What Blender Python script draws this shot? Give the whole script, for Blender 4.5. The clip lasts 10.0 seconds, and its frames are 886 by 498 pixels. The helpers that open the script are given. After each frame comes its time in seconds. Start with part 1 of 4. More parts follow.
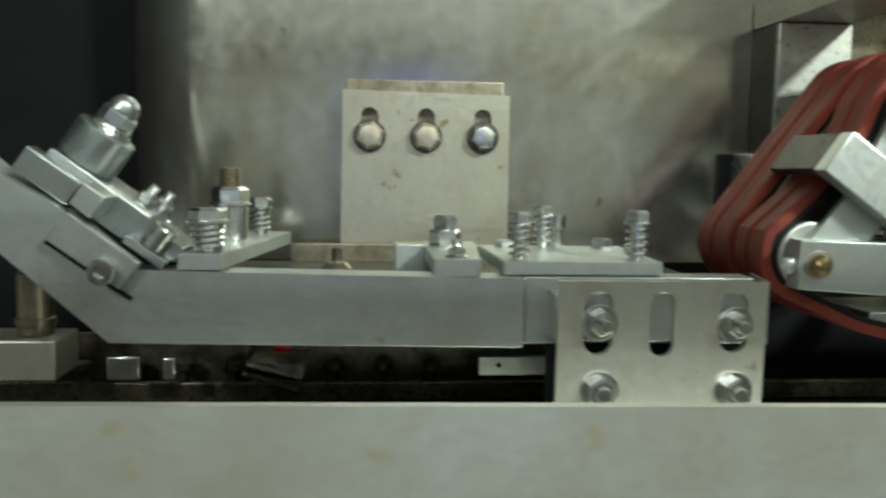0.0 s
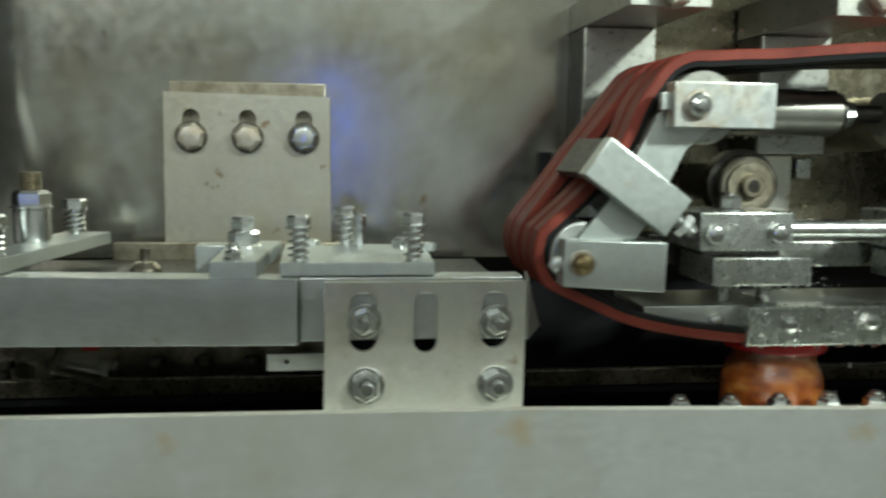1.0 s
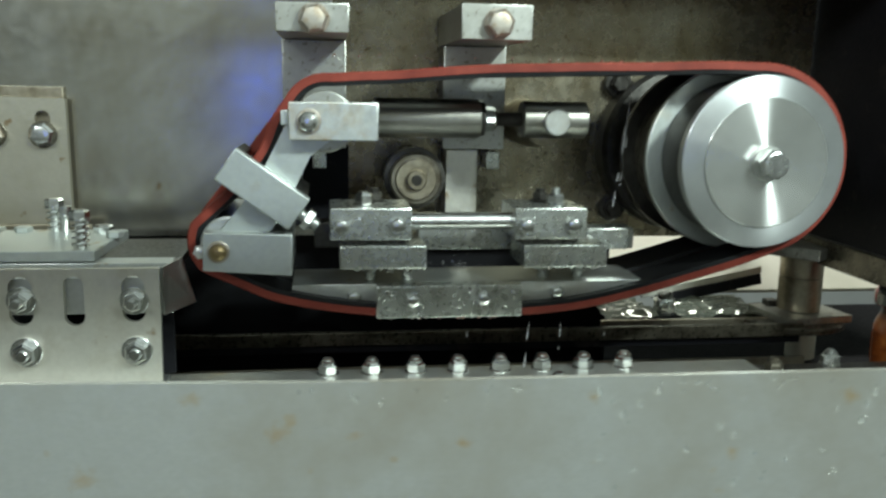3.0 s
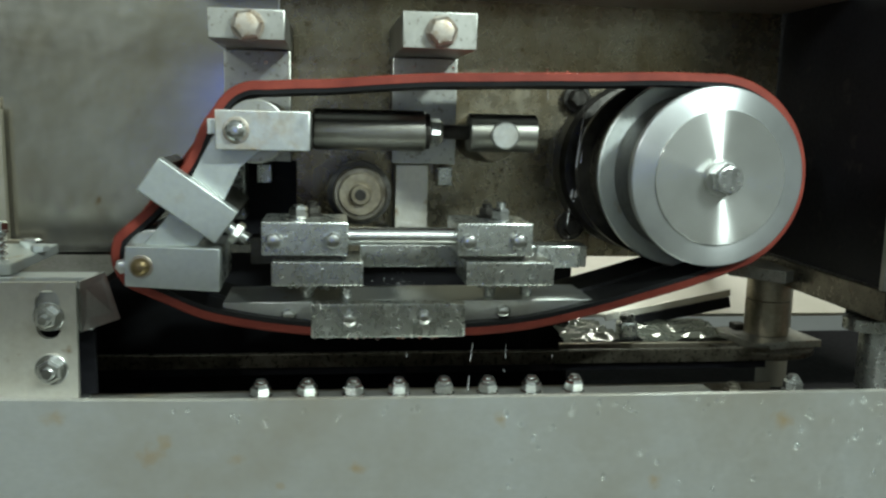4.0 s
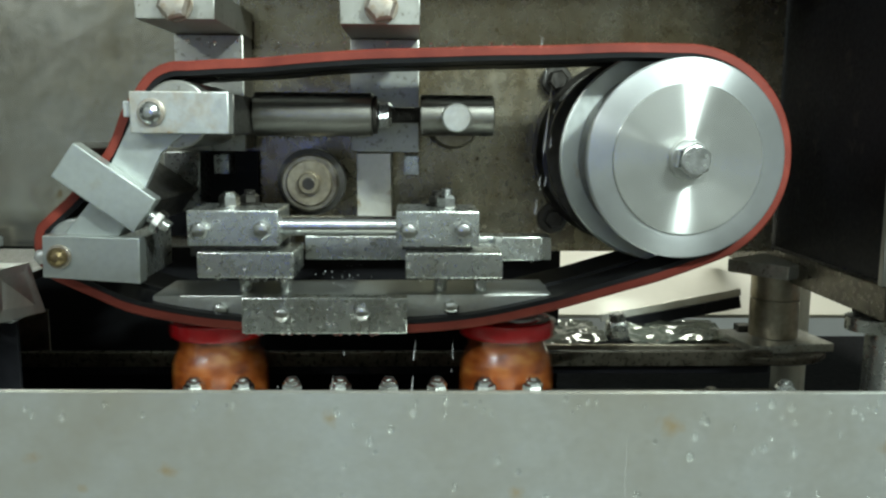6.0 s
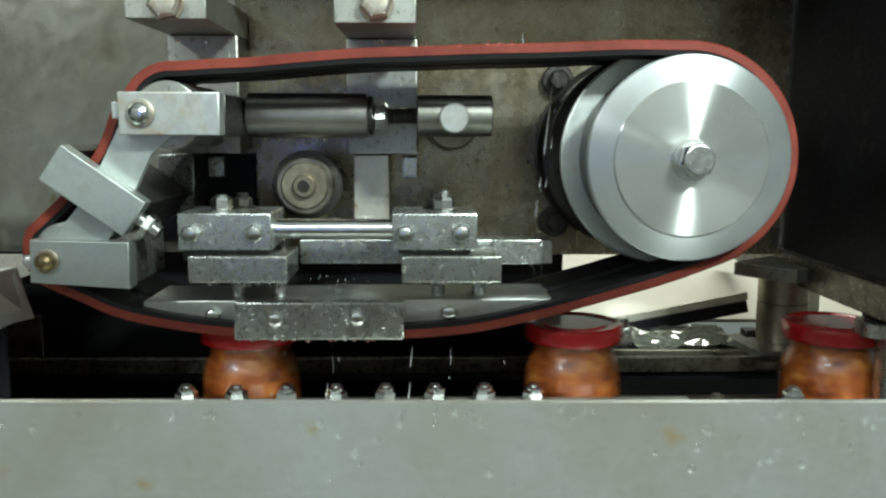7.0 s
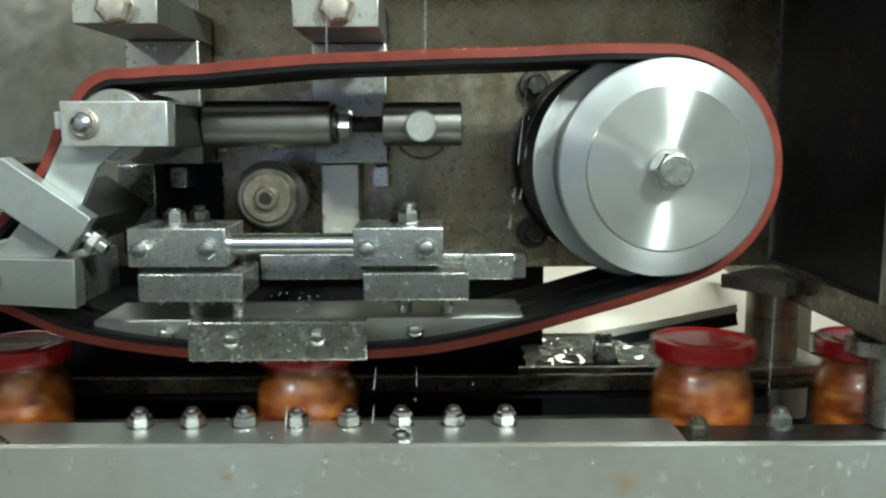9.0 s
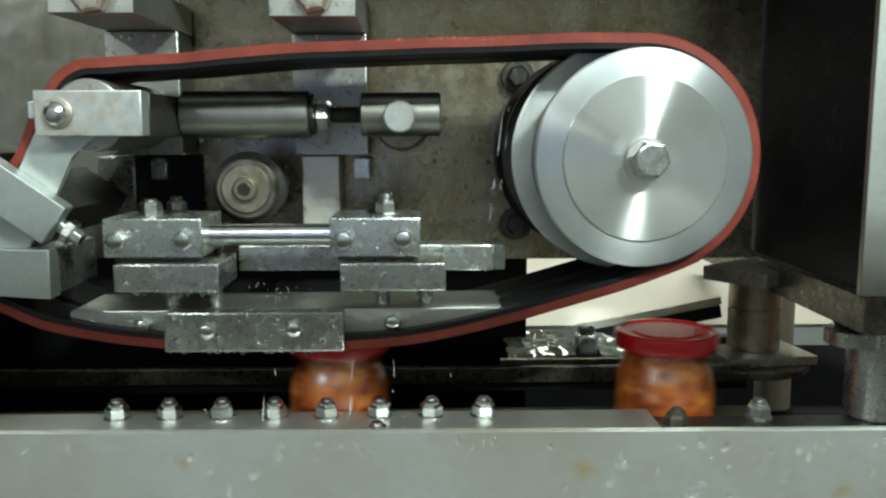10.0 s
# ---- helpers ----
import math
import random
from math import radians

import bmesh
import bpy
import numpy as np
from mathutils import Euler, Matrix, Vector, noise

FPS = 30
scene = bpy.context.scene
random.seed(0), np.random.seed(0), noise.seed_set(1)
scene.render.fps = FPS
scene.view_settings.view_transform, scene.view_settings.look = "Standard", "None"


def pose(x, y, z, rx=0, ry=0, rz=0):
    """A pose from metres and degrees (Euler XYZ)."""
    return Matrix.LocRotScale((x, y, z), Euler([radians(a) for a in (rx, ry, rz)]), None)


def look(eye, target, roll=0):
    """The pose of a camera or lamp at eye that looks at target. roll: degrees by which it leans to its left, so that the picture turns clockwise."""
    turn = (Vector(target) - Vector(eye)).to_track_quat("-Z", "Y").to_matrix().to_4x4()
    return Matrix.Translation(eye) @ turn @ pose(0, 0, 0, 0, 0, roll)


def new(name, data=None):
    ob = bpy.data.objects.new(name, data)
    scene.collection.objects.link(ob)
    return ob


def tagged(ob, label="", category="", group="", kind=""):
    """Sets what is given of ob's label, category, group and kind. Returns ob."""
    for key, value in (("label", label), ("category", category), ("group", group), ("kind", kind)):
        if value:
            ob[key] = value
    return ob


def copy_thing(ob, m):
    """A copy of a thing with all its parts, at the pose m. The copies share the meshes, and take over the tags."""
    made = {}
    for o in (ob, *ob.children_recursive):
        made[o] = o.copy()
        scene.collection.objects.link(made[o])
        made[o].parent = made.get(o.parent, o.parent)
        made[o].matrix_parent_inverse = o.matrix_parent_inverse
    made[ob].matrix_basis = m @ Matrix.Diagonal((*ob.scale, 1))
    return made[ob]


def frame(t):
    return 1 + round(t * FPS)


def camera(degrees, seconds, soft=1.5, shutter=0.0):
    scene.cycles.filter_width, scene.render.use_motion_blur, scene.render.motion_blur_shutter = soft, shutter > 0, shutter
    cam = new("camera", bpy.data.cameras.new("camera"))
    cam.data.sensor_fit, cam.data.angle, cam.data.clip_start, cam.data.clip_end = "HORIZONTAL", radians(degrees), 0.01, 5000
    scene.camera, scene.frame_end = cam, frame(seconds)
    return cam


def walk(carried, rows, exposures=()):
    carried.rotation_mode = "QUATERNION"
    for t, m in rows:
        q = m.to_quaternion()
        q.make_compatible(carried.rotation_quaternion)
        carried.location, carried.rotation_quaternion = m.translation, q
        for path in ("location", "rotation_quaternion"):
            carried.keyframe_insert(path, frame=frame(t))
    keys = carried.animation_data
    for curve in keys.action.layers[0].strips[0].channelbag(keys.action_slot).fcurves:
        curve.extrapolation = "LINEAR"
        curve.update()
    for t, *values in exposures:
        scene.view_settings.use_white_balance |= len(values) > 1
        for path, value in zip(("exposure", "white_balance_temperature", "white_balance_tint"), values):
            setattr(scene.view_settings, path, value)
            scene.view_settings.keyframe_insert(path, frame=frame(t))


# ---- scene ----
cam = camera(55.0, 10.0, soft=2.35, shutter=0.5)
PATH = [
    (0, (-0.317, -0.467, 0.153), (-0.146, 1.516, -0.046), 1.0),
    (0.5, (-0.272, -0.481, 0.159), (-0.04, 1.493, -0.067), 0.4),
    (1, (-0.217, -0.497, 0.168), (0.041, 1.471, -0.073), 0.8),
    (1.5, (-0.17, -0.517, 0.177), (0.136, 1.444, -0.072), 0.9),
    (2, (-0.128, -0.555, 0.182), (0.235, 1.392, -0.1), 1.1),
    (2.5, (-0.072, -0.593, 0.202), (0.285, 1.343, -0.155), 1.3),
    (3, (-0.001, -0.624, 0.217), (0.272, 1.323, -0.155), 1.1),
    (3.2, (0.024, -0.638, 0.226), (0.264, 1.319, -0.11), 1.6),
    (4.3, (0.07, -0.592, 0.2), (0.344, 1.365, -0.106), 1.4),
    (4.5, (0.1, -0.589, 0.203), (0.282, 1.371, -0.148), 1.5),
    (5, (0.113, -0.582, 0.205), (0.244, 1.378, -0.175), 1.6),
    (5.5, (0.135, -0.575, 0.191), (0.23, 1.397, -0.126), 1.0),
    (7, (0.158, -0.556, 0.184), (0.207, 1.424, -0.094), 0.2),
    (7.5, (0.161, -0.544, 0.18), (0.204, 1.437, -0.096), 0.4),
    (8, (0.165, -0.535, 0.181), (0.201, 1.447, -0.089), 0.3),
    (8.5, (0.174, -0.527, 0.183), (0.201, 1.454, -0.091), -0.0),
    (9, (0.184, -0.527, 0.188), (0.22, 1.454, -0.084), -0.1),
    (9.5, (0.19, -0.526, 0.186), (0.226, 1.456, -0.085), -0.3),
    (10, (0.197, -0.526, 0.184), (0.237, 1.454, -0.096), -0.1),
]
walk(cam, [(t, look(eye, target, roll)) for t, eye, target, roll in PATH], exposures=[(0, 0.14, 6900, 10), (1.0, 0.06, 6750, 10), (2.0, 0.1, 6450, 10), (2.5, 0.22, 6400, 10), (3.2, 0.1, 6400, 10), (4.4, -0.06, 6450, 10), (5.5, 0.16, 6400, 10), (7.5, 0.2, 6450, 10), (10, 0.12, 6450, 10)])

# ---- world, lamps ----
world = bpy.data.worlds.new("world")
scene.world = world
world.use_nodes = True
world.node_tree.nodes["Background"].inputs[0].default_value = (0.80, 0.90, 1.0, 1)
world.node_tree.nodes["Background"].inputs[1].default_value = 0.03


def area_lamp(name, eye, target, sx, sy, watts, colour):
    data = bpy.data.lights.new(name, "AREA")
    data.shape, data.size, data.size_y, data.energy, data.color = "RECTANGLE", sx, sy, watts, colour
    ob = new(name, data)
    ob.matrix_world = look(eye, target)
    return ob


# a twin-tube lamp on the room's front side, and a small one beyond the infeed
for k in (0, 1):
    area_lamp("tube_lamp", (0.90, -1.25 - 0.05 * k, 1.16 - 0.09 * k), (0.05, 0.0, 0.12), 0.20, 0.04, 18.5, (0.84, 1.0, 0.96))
area_lamp("work_lamp", (-1.30, -1.90, 1.15), (0.1, 0.0, 0.12), 0.10, 0.10, 9.0, (0.90, 1.0, 0.98))
# Unseen broad lamp added overhead to fill the room with general light.
area_lamp("ceiling_fill", (0.0, -2.1, 1.64), (0.0, -2.2, 0.0), 2.2, 0.5, 42.0, (0.85, 1.0, 0.97))
# Unseen lamp added to brighten the cream sheets behind the outfeed.
area_lamp("rear_fill", (0.5, 0.9, 1.55), (0.4, 0.4, 0.0), 1.2, 0.25, 26.0, (0.97, 1.0, 0.90))


# ---- materials ----
def material(name):
    m = bpy.data.materials.new(name)
    m.use_nodes = True
    nt = m.node_tree
    return m, nt, nt.nodes["Principled BSDF"]


def noise_node(nt, scale, detail=4.0, rough=0.6, stretch=None):
    co = nt.nodes.new("ShaderNodeTexCoord")
    n = nt.nodes.new("ShaderNodeTexNoise")
    n.inputs["Scale"].default_value, n.inputs["Detail"].default_value, n.inputs["Roughness"].default_value = scale, detail, rough
    if stretch:
        mp = nt.nodes.new("ShaderNodeMapping")
        mp.inputs["Scale"].default_value = stretch
        nt.links.new(co.outputs["Object"], mp.inputs["Vector"])
        nt.links.new(mp.outputs["Vector"], n.inputs["Vector"])
    else:
        nt.links.new(co.outputs["Object"], n.inputs["Vector"])
    return n.outputs["Fac"]


def ramp(nt, fac, stops):
    r = nt.nodes.new("ShaderNodeValToRGB")
    el = r.color_ramp.elements
    while len(el) < len(stops):
        el.new(0.5)
    for e, (pos, c) in zip(el, stops):
        e.position = pos
        e.color = (*c, 1) if len(c) == 3 else c
    nt.links.new(fac, r.inputs["Fac"])
    return r.outputs["Color"]


def mix(nt, fac, a, b, mode="MIX"):
    n = nt.nodes.new("ShaderNodeMix")
    n.data_type, n.blend_type = "RGBA", mode
    for key, v in (("Factor", fac), ("A", a), ("B", b)):
        k = 0 if key == "Factor" else (6 if key == "A" else 7)
        if isinstance(v, (int, float)):
            n.inputs[k].default_value = v
        elif isinstance(v, tuple):
            n.inputs[k].default_value = (*v, 1)
        else:
            nt.links.new(v, n.inputs[k])
    return n.outputs[2]


def bump(nt, bsdf, fac, strength, distance):
    b = nt.nodes.new("ShaderNodeBump")
    b.inputs["Strength"].default_value, b.inputs["Distance"].default_value = strength, distance
    nt.links.new(fac, b.inputs["Height"])
    nt.links.new(b.outputs["Normal"], bsdf.inputs["Normal"])


def metal(name, base, dirt, rough=(0.3, 0.5), metallic=1.0, cover=(0.5, 0.75), big=18.0, fine=260.0, grain=None, depth=0.0002, contrast=1.0, spots=None):
    """Worn metal: a base colour, dirt in large patches, fine grain in the gloss and the relief."""
    m, nt, b = material(name)
    large = noise_node(nt, big, 5.0, 0.65)
    small = noise_node(nt, fine, 3.0, 0.6, grain)
    patch = ramp(nt, large, [(cover[0], (0, 0, 0)), (cover[1], (1, 1, 1))])
    tone = ramp(nt, small, [(0.3, tuple(c * (1 - 0.14 * contrast) for c in base)), (0.7, tuple(min(1, c * (1 + 0.1 * contrast)) for c in base))])
    col = mix(nt, patch, tone, dirt)
    if spots:
        at = noise_node(nt, spots[0], 3.0, 0.55)
        col = mix(nt, ramp(nt, at, [(spots[1], (0, 0, 0)), (spots[1] + 0.07, (0.8, 0.8, 0.8))]), col, spots[2])
    nt.links.new(col, b.inputs["Base Color"])
    nt.links.new(ramp(nt, small, [(0.25, (rough[0],) * 3), (0.75, (rough[1],) * 3)]), b.inputs["Roughness"])
    b.inputs["Metallic"].default_value = metallic
    bump(nt, b, small, 0.35, depth)
    return m


STEEL = metal("stainless_steel", (0.62, 0.63, 0.60), (0.46, 0.43, 0.36), (0.32, 0.44), metallic=0.9, cover=(0.52, 0.8), contrast=0.5, spots=(60.0, 0.69, (0.40, 0.30, 0.15)))
PANEL = metal("sheet_steel", (0.45, 0.46, 0.43), (0.36, 0.34, 0.28), (0.38, 0.46), metallic=0.74, cover=(0.42, 0.74), big=11.0, fine=420.0, grain=(0.7, 1, 1), contrast=0.3, depth=0.00002, spots=(30.0, 0.665, (0.40, 0.29, 0.13)))
PANEL_FRONT = PANEL.copy()
PANEL_FRONT.name = "stained_sheet_steel"
WALL = metal("stained_steel_wall", (0.50, 0.49, 0.44), (0.33, 0.29, 0.20), (0.15, 0.25), metallic=0.93, cover=(0.40, 0.74), big=9.0, fine=70.0, contrast=0.5, depth=0.00003, spots=(38.0, 0.68, (0.27, 0.20, 0.10)))
MILLED = metal("milled_steel", (0.60, 0.63, 0.62), (0.47, 0.47, 0.42), (0.32, 0.44), metallic=0.78, cover=(0.45, 0.8), big=22.0, fine=420.0, grain=(0.3, 1, 1), contrast=0.4, depth=0.00006, spots=(45.0, 0.69, (0.40, 0.31, 0.17)))
WETBLOCK = metal("wet_dull_steel", (0.56, 0.58, 0.55), (0.45, 0.445, 0.39), (0.24, 0.32), metallic=0.9, cover=(0.42, 0.75), big=24.0, contrast=0.3, depth=0.00003, spots=(60.0, 0.74, (0.30, 0.29, 0.25)))
SPOTTED = metal("spotted_wet_steel", (0.46, 0.46, 0.41), (0.30, 0.27, 0.20), (0.25, 0.45), metallic=0.8, cover=(0.45, 0.75), big=40.0, spots=(420.0, 0.60, (0.13, 0.12, 0.09)))
WALL2 = metal("brown_stained_steel", (0.36, 0.33, 0.25), (0.20, 0.155, 0.085), (0.20, 0.34), metallic=0.85, cover=(0.38, 0.70), big=16.0, fine=90.0, contrast=0.6, depth=0.00005, spots=(120.0, 0.62, (0.16, 0.12, 0.06)))
PALE = metal("pale_zinc", (0.56, 0.59, 0.56), (0.48, 0.43, 0.32), (0.34, 0.46), metallic=0.78, cover=(0.60, 0.85), big=30.0, contrast=0.4, depth=0.00006, spots=(48.0, 0.66, (0.44, 0.35, 0.20)))
CHROME = metal("bright_bolt_steel", (0.80, 0.81, 0.79), (0.56, 0.54, 0.47), (0.15, 0.28), cover=(0.55, 0.85), big=80.0)
BOLT = metal("zinc_bolt_steel", (0.70, 0.71, 0.69), (0.50, 0.47, 0.40), (0.30, 0.46), metallic=0.8, cover=(0.55, 0.85), big=90.0)
# Also colours shaded faces: the stand-offs, end cheek and a belt seat.
DARK = metal("dark_oily_and_shaded_steel", (0.09, 0.085, 0.075), (0.04, 0.036, 0.03), (0.25, 0.5), metallic=0.8, cover=(0.4, 0.7), big=30.0)
# Also stands in for shade on the back wall and behind the slots.
BLACK = metal("black_steel_and_shade", (0.014, 0.014, 0.017), (0.008, 0.008, 0.009), (0.35, 0.62), metallic=0.0, cover=(0.4, 0.7), big=14.0, spots=(46.0, 0.62, (0.032, 0.028, 0.027)))
# Also paints shade: the rings round the wall bolts and a belt seat.
OILY = metal("oily_brown_and_shade_steel", (0.15, 0.135, 0.10), (0.06, 0.05, 0.035), (0.20, 0.42), metallic=0.6, cover=(0.40, 0.68), big=60.0)
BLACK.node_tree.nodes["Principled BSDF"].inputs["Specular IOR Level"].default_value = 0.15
# Near-black that puts deep shade into the recess and trough colours.
VOID = metal("deep_shade_black", (0.007, 0.007, 0.008), (0.004, 0.004, 0.004), (0.6, 0.8), metallic=0.0)
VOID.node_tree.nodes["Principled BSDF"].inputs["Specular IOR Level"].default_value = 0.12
PLATE = metal("warm_stainless_plate", (0.68, 0.66, 0.58), (0.48, 0.43, 0.32), (0.34, 0.46), metallic=0.72, cover=(0.5, 0.82), big=20.0, contrast=0.4, depth=0.00006, spots=(55.0, 0.65, (0.36, 0.24, 0.11)))
WALLPLATE = metal("warm_dull_plate", (0.50, 0.47, 0.38), (0.36, 0.32, 0.23), (0.32, 0.46), metallic=0.88, cover=(0.48, 0.82), big=16.0, contrast=0.4, depth=0.00003, spots=(70.0, 0.66, (0.26, 0.17, 0.08)))
PALE_RUST = metal("rust_tinted_zinc", (0.56, 0.58, 0.55), (0.46, 0.36, 0.23), (0.32, 0.46), metallic=0.74, cover=(0.46, 0.74), big=42.0, contrast=0.6, depth=0.00006, spots=(70.0, 0.64, (0.40, 0.27, 0.13)))
BROWN = metal("brown_tarnished_steel", (0.36, 0.32, 0.24), (0.17, 0.14, 0.09), (0.32, 0.52), metallic=0.9, cover=(0.42, 0.7), big=40.0)
KNOB = metal("dull_grey_brown_steel", (0.27, 0.245, 0.195), (0.10, 0.082, 0.055), (0.26, 0.42), metallic=0.85, cover=(0.42, 0.68), big=70.0)
BRASS = metal("tarnished_brass", (0.36, 0.27, 0.14), (0.15, 0.11, 0.06), (0.30, 0.5), cover=(0.5, 0.75), big=120.0)
RUST = metal("rusty_bolt_steel", (0.46, 0.42, 0.36), (0.30, 0.22, 0.14), (0.35, 0.6), metallic=0.8, cover=(0.45, 0.7), big=120.0)


def stain_panel(m):
    """Rust drips at their places on the front panel."""
    nt = m.node_tree
    b = nt.nodes["Principled BSDF"]
    col = b.inputs["Base Color"].links[0].from_socket
    co = nt.nodes.new("ShaderNodeTexCoord")
    wob = nt.nodes.new("ShaderNodeTexNoise")
    wob.inputs["Scale"].default_value, wob.inputs["Detail"].default_value = 160.0, 4.0
    nt.links.new(co.outputs["Object"], wob.inputs["Vector"])
    for x, z, r in ((-22, 68, 5), (12, 65, 3.5), (-105, 50, 6), (-164, 90, 6), (247, 76, 4.5), (190, 51, 3.5), (-377, 92, 3), (-315, 83, 3.2), (-306, 90, 3), (-262, 88, 4), (330, 68, 3.5), (60, 60, 3), (120, 79, 3), (-60, 84, 4)):
        mp = nt.nodes.new("ShaderNodeMapping")
        mp.inputs["Location"].default_value = (-x * 0.001, 0, -(z + 700) * 0.001 * 0.8)
        mp.inputs["Scale"].default_value = (0.7, 0, 0.8)
        mp.inputs["Location"].default_value[0] = -x * 0.0007
        nt.links.new(co.outputs["Object"], mp.inputs["Vector"])
        ln = nt.nodes.new("ShaderNodeVectorMath")
        ln.operation = "LENGTH"
        nt.links.new(mp.outputs["Vector"], ln.inputs[0])
        s = nt.nodes.new("ShaderNodeMath")
        s.operation = "MULTIPLY_ADD"
        nt.links.new(wob.outputs["Fac"], s.inputs[0])
        s.inputs[1].default_value = r * 0.0026
        nt.links.new(ln.outputs["Value"], s.inputs[2])
        mr = nt.nodes.new("ShaderNodeMapRange")
        mr.inputs["From Min"].default_value, mr.inputs["From Max"].default_value = r * 0.0010, r * 0.0021
        mr.inputs["To Min"].default_value, mr.inputs["To Max"].default_value = 0.6, 0.0
        nt.links.new(s.outputs[0], mr.inputs["Value"])
        col = mix(nt, mr.outputs[0], col, (0.40, 0.27, 0.10))
    nt.links.new(col, b.inputs["Base Color"])


stain_panel(PANEL_FRONT)


def turned(name, rough, aniso, base_colour):
    """Bright face-turned steel: rings round the axle."""
    m, nt, b = material(name)
    co = nt.nodes.new("ShaderNodeTexCoord")
    sep = nt.nodes.new("ShaderNodeSeparateXYZ")
    nt.links.new(co.outputs["Object"], sep.inputs[0])
    comb = nt.nodes.new("ShaderNodeCombineXYZ")
    nt.links.new(sep.outputs[0], comb.inputs[0])
    nt.links.new(sep.outputs[2], comb.inputs[1])
    ln = nt.nodes.new("ShaderNodeVectorMath")
    ln.operation = "LENGTH"
    nt.links.new(comb.outputs[0], ln.inputs[0])
    ring = nt.nodes.new("ShaderNodeTexNoise")
    ring.noise_dimensions = "1D"
    ring.inputs["Scale"].default_value, ring.inputs["Detail"].default_value = 420.0, 2.0
    nt.links.new(ln.outputs["Value"], ring.inputs["W"])
    patch = noise_node(nt, 22.0, 4.0)
    base = mix(nt, ramp(nt, patch, [(0.45, (0, 0, 0)), (0.8, (1, 1, 1))]), base_colour, tuple(c * 0.8 for c in base_colour))
    nt.links.new(base, b.inputs["Base Color"])
    b.inputs["Metallic"].default_value = 0.9
    b.inputs["Roughness"].default_value = rough
    b.inputs["Anisotropic"].default_value = aniso
    b.inputs["Anisotropic Rotation"].default_value = 0.25
    tan = nt.nodes.new("ShaderNodeTangent")
    tan.direction_type, tan.axis = "RADIAL", "Y"
    nt.links.new(tan.outputs[0], b.inputs["Tangent"])
    bump(nt, b, ring.outputs["Fac"], 0.12, 0.0001)
    return m


TURNED = turned("turned_bright_steel", 0.23, 1.0, (0.80, 0.81, 0.77))
TURNED_RIM = turned("turned_rim_steel", 0.36, 0.85, (0.68, 0.70, 0.69))


def plain(name, base, vary, rough, scale=60.0, metallic=0.0, coat=0.0, depth=0.0002, relief=0.3):
    m, nt, b = material(name)
    n = noise_node(nt, scale, 5.0)
    nt.links.new(ramp(nt, n, [(0.3, base), (0.7, vary)]), b.inputs["Base Color"])
    b.inputs["Roughness"].default_value, b.inputs["Metallic"].default_value = rough, metallic
    b.inputs["Coat Weight"].default_value = coat
    bump(nt, b, noise_node(nt, scale * 6, 3.0), relief, depth)
    return m


RED_RUBBER = plain("red_rubber", (0.15, 0.026, 0.017), (0.23, 0.044, 0.028), 0.50, 50.0)
BLACK_RUBBER = plain("black_rubber", (0.004, 0.004, 0.005), (0.010, 0.010, 0.010), 0.55, 60.0)
for m in (RED_RUBBER, BLACK_RUBBER):
    m.node_tree.nodes["Principled BSDF"].inputs["Specular IOR Level"].default_value = 0.25
LID_RED = plain("red_lacquered_tin", (0.31, 0.005, 0.008), (0.38, 0.010, 0.012), 0.24, 40.0, coat=0.4, relief=0.05)
CREAM = plain("cream_sheet_and_lit_tube", (0.60, 0.59, 0.48), (0.72, 0.70, 0.60), 0.5, 12.0)
ROOMWALL = plain("room_wall_paint", (0.34, 0.35, 0.34), (0.42, 0.43, 0.42), 0.7, 3.0)
ROOMFLOOR = plain("concrete_floor", (0.20, 0.20, 0.19), (0.30, 0.29, 0.27), 0.7, 5.0)
RED_PLASTIC = plain("red_plastic", (0.45, 0.01, 0.015), (0.55, 0.02, 0.02), 0.35, 40.0)


def food():
    m, nt, b = material("orange_preserve")
    n = noise_node(nt, 60.0, 3.0, 0.5, (1, 1, 1.8))
    nt.links.new(ramp(nt, n, [(0.28, (0.09, 0.017, 0.005)), (0.46, (0.30, 0.070, 0.010)), (0.60, (0.44, 0.13, 0.022)), (0.74, (0.58, 0.26, 0.06))]), b.inputs["Base Color"])
    b.inputs["Roughness"].default_value = 0.3
    b.inputs["Coat Weight"].default_value = 0.8
    bump(nt, b, n, 0.35, 0.0015)
    return m


FOOD = food()


def glass(name, colour, rough=0.02, ior=1.45):
    m, nt, b = material(name)
    b.inputs["Base Color"].default_value = (*colour, 1)
    b.inputs["Transmission Weight"].default_value, b.inputs["Roughness"].default_value, b.inputs["IOR"].default_value = 1.0, rough, ior
    return m


GLASS = glass("clear_jar_glass", (0.97, 0.98, 0.97))
WATER = glass("water", (1.0, 1.0, 1.0), 0.0, 1.33)
BEAD = glass("grey_water_bead", (0.64, 0.66, 0.66), 0.0, 1.33)
BEAD.node_tree.nodes["Principled BSDF"].inputs["Specular IOR Level"].default_value = 0.35
SPRAY = glass("broken_water", (1.0, 1.0, 1.0), 0.25, 1.33)
SPRAY.node_tree.nodes["Principled BSDF"].inputs["Transmission Weight"].default_value = 0.82
FILM = glass("clear_plastic", (0.93, 0.92, 0.86), 0.15, 1.4)

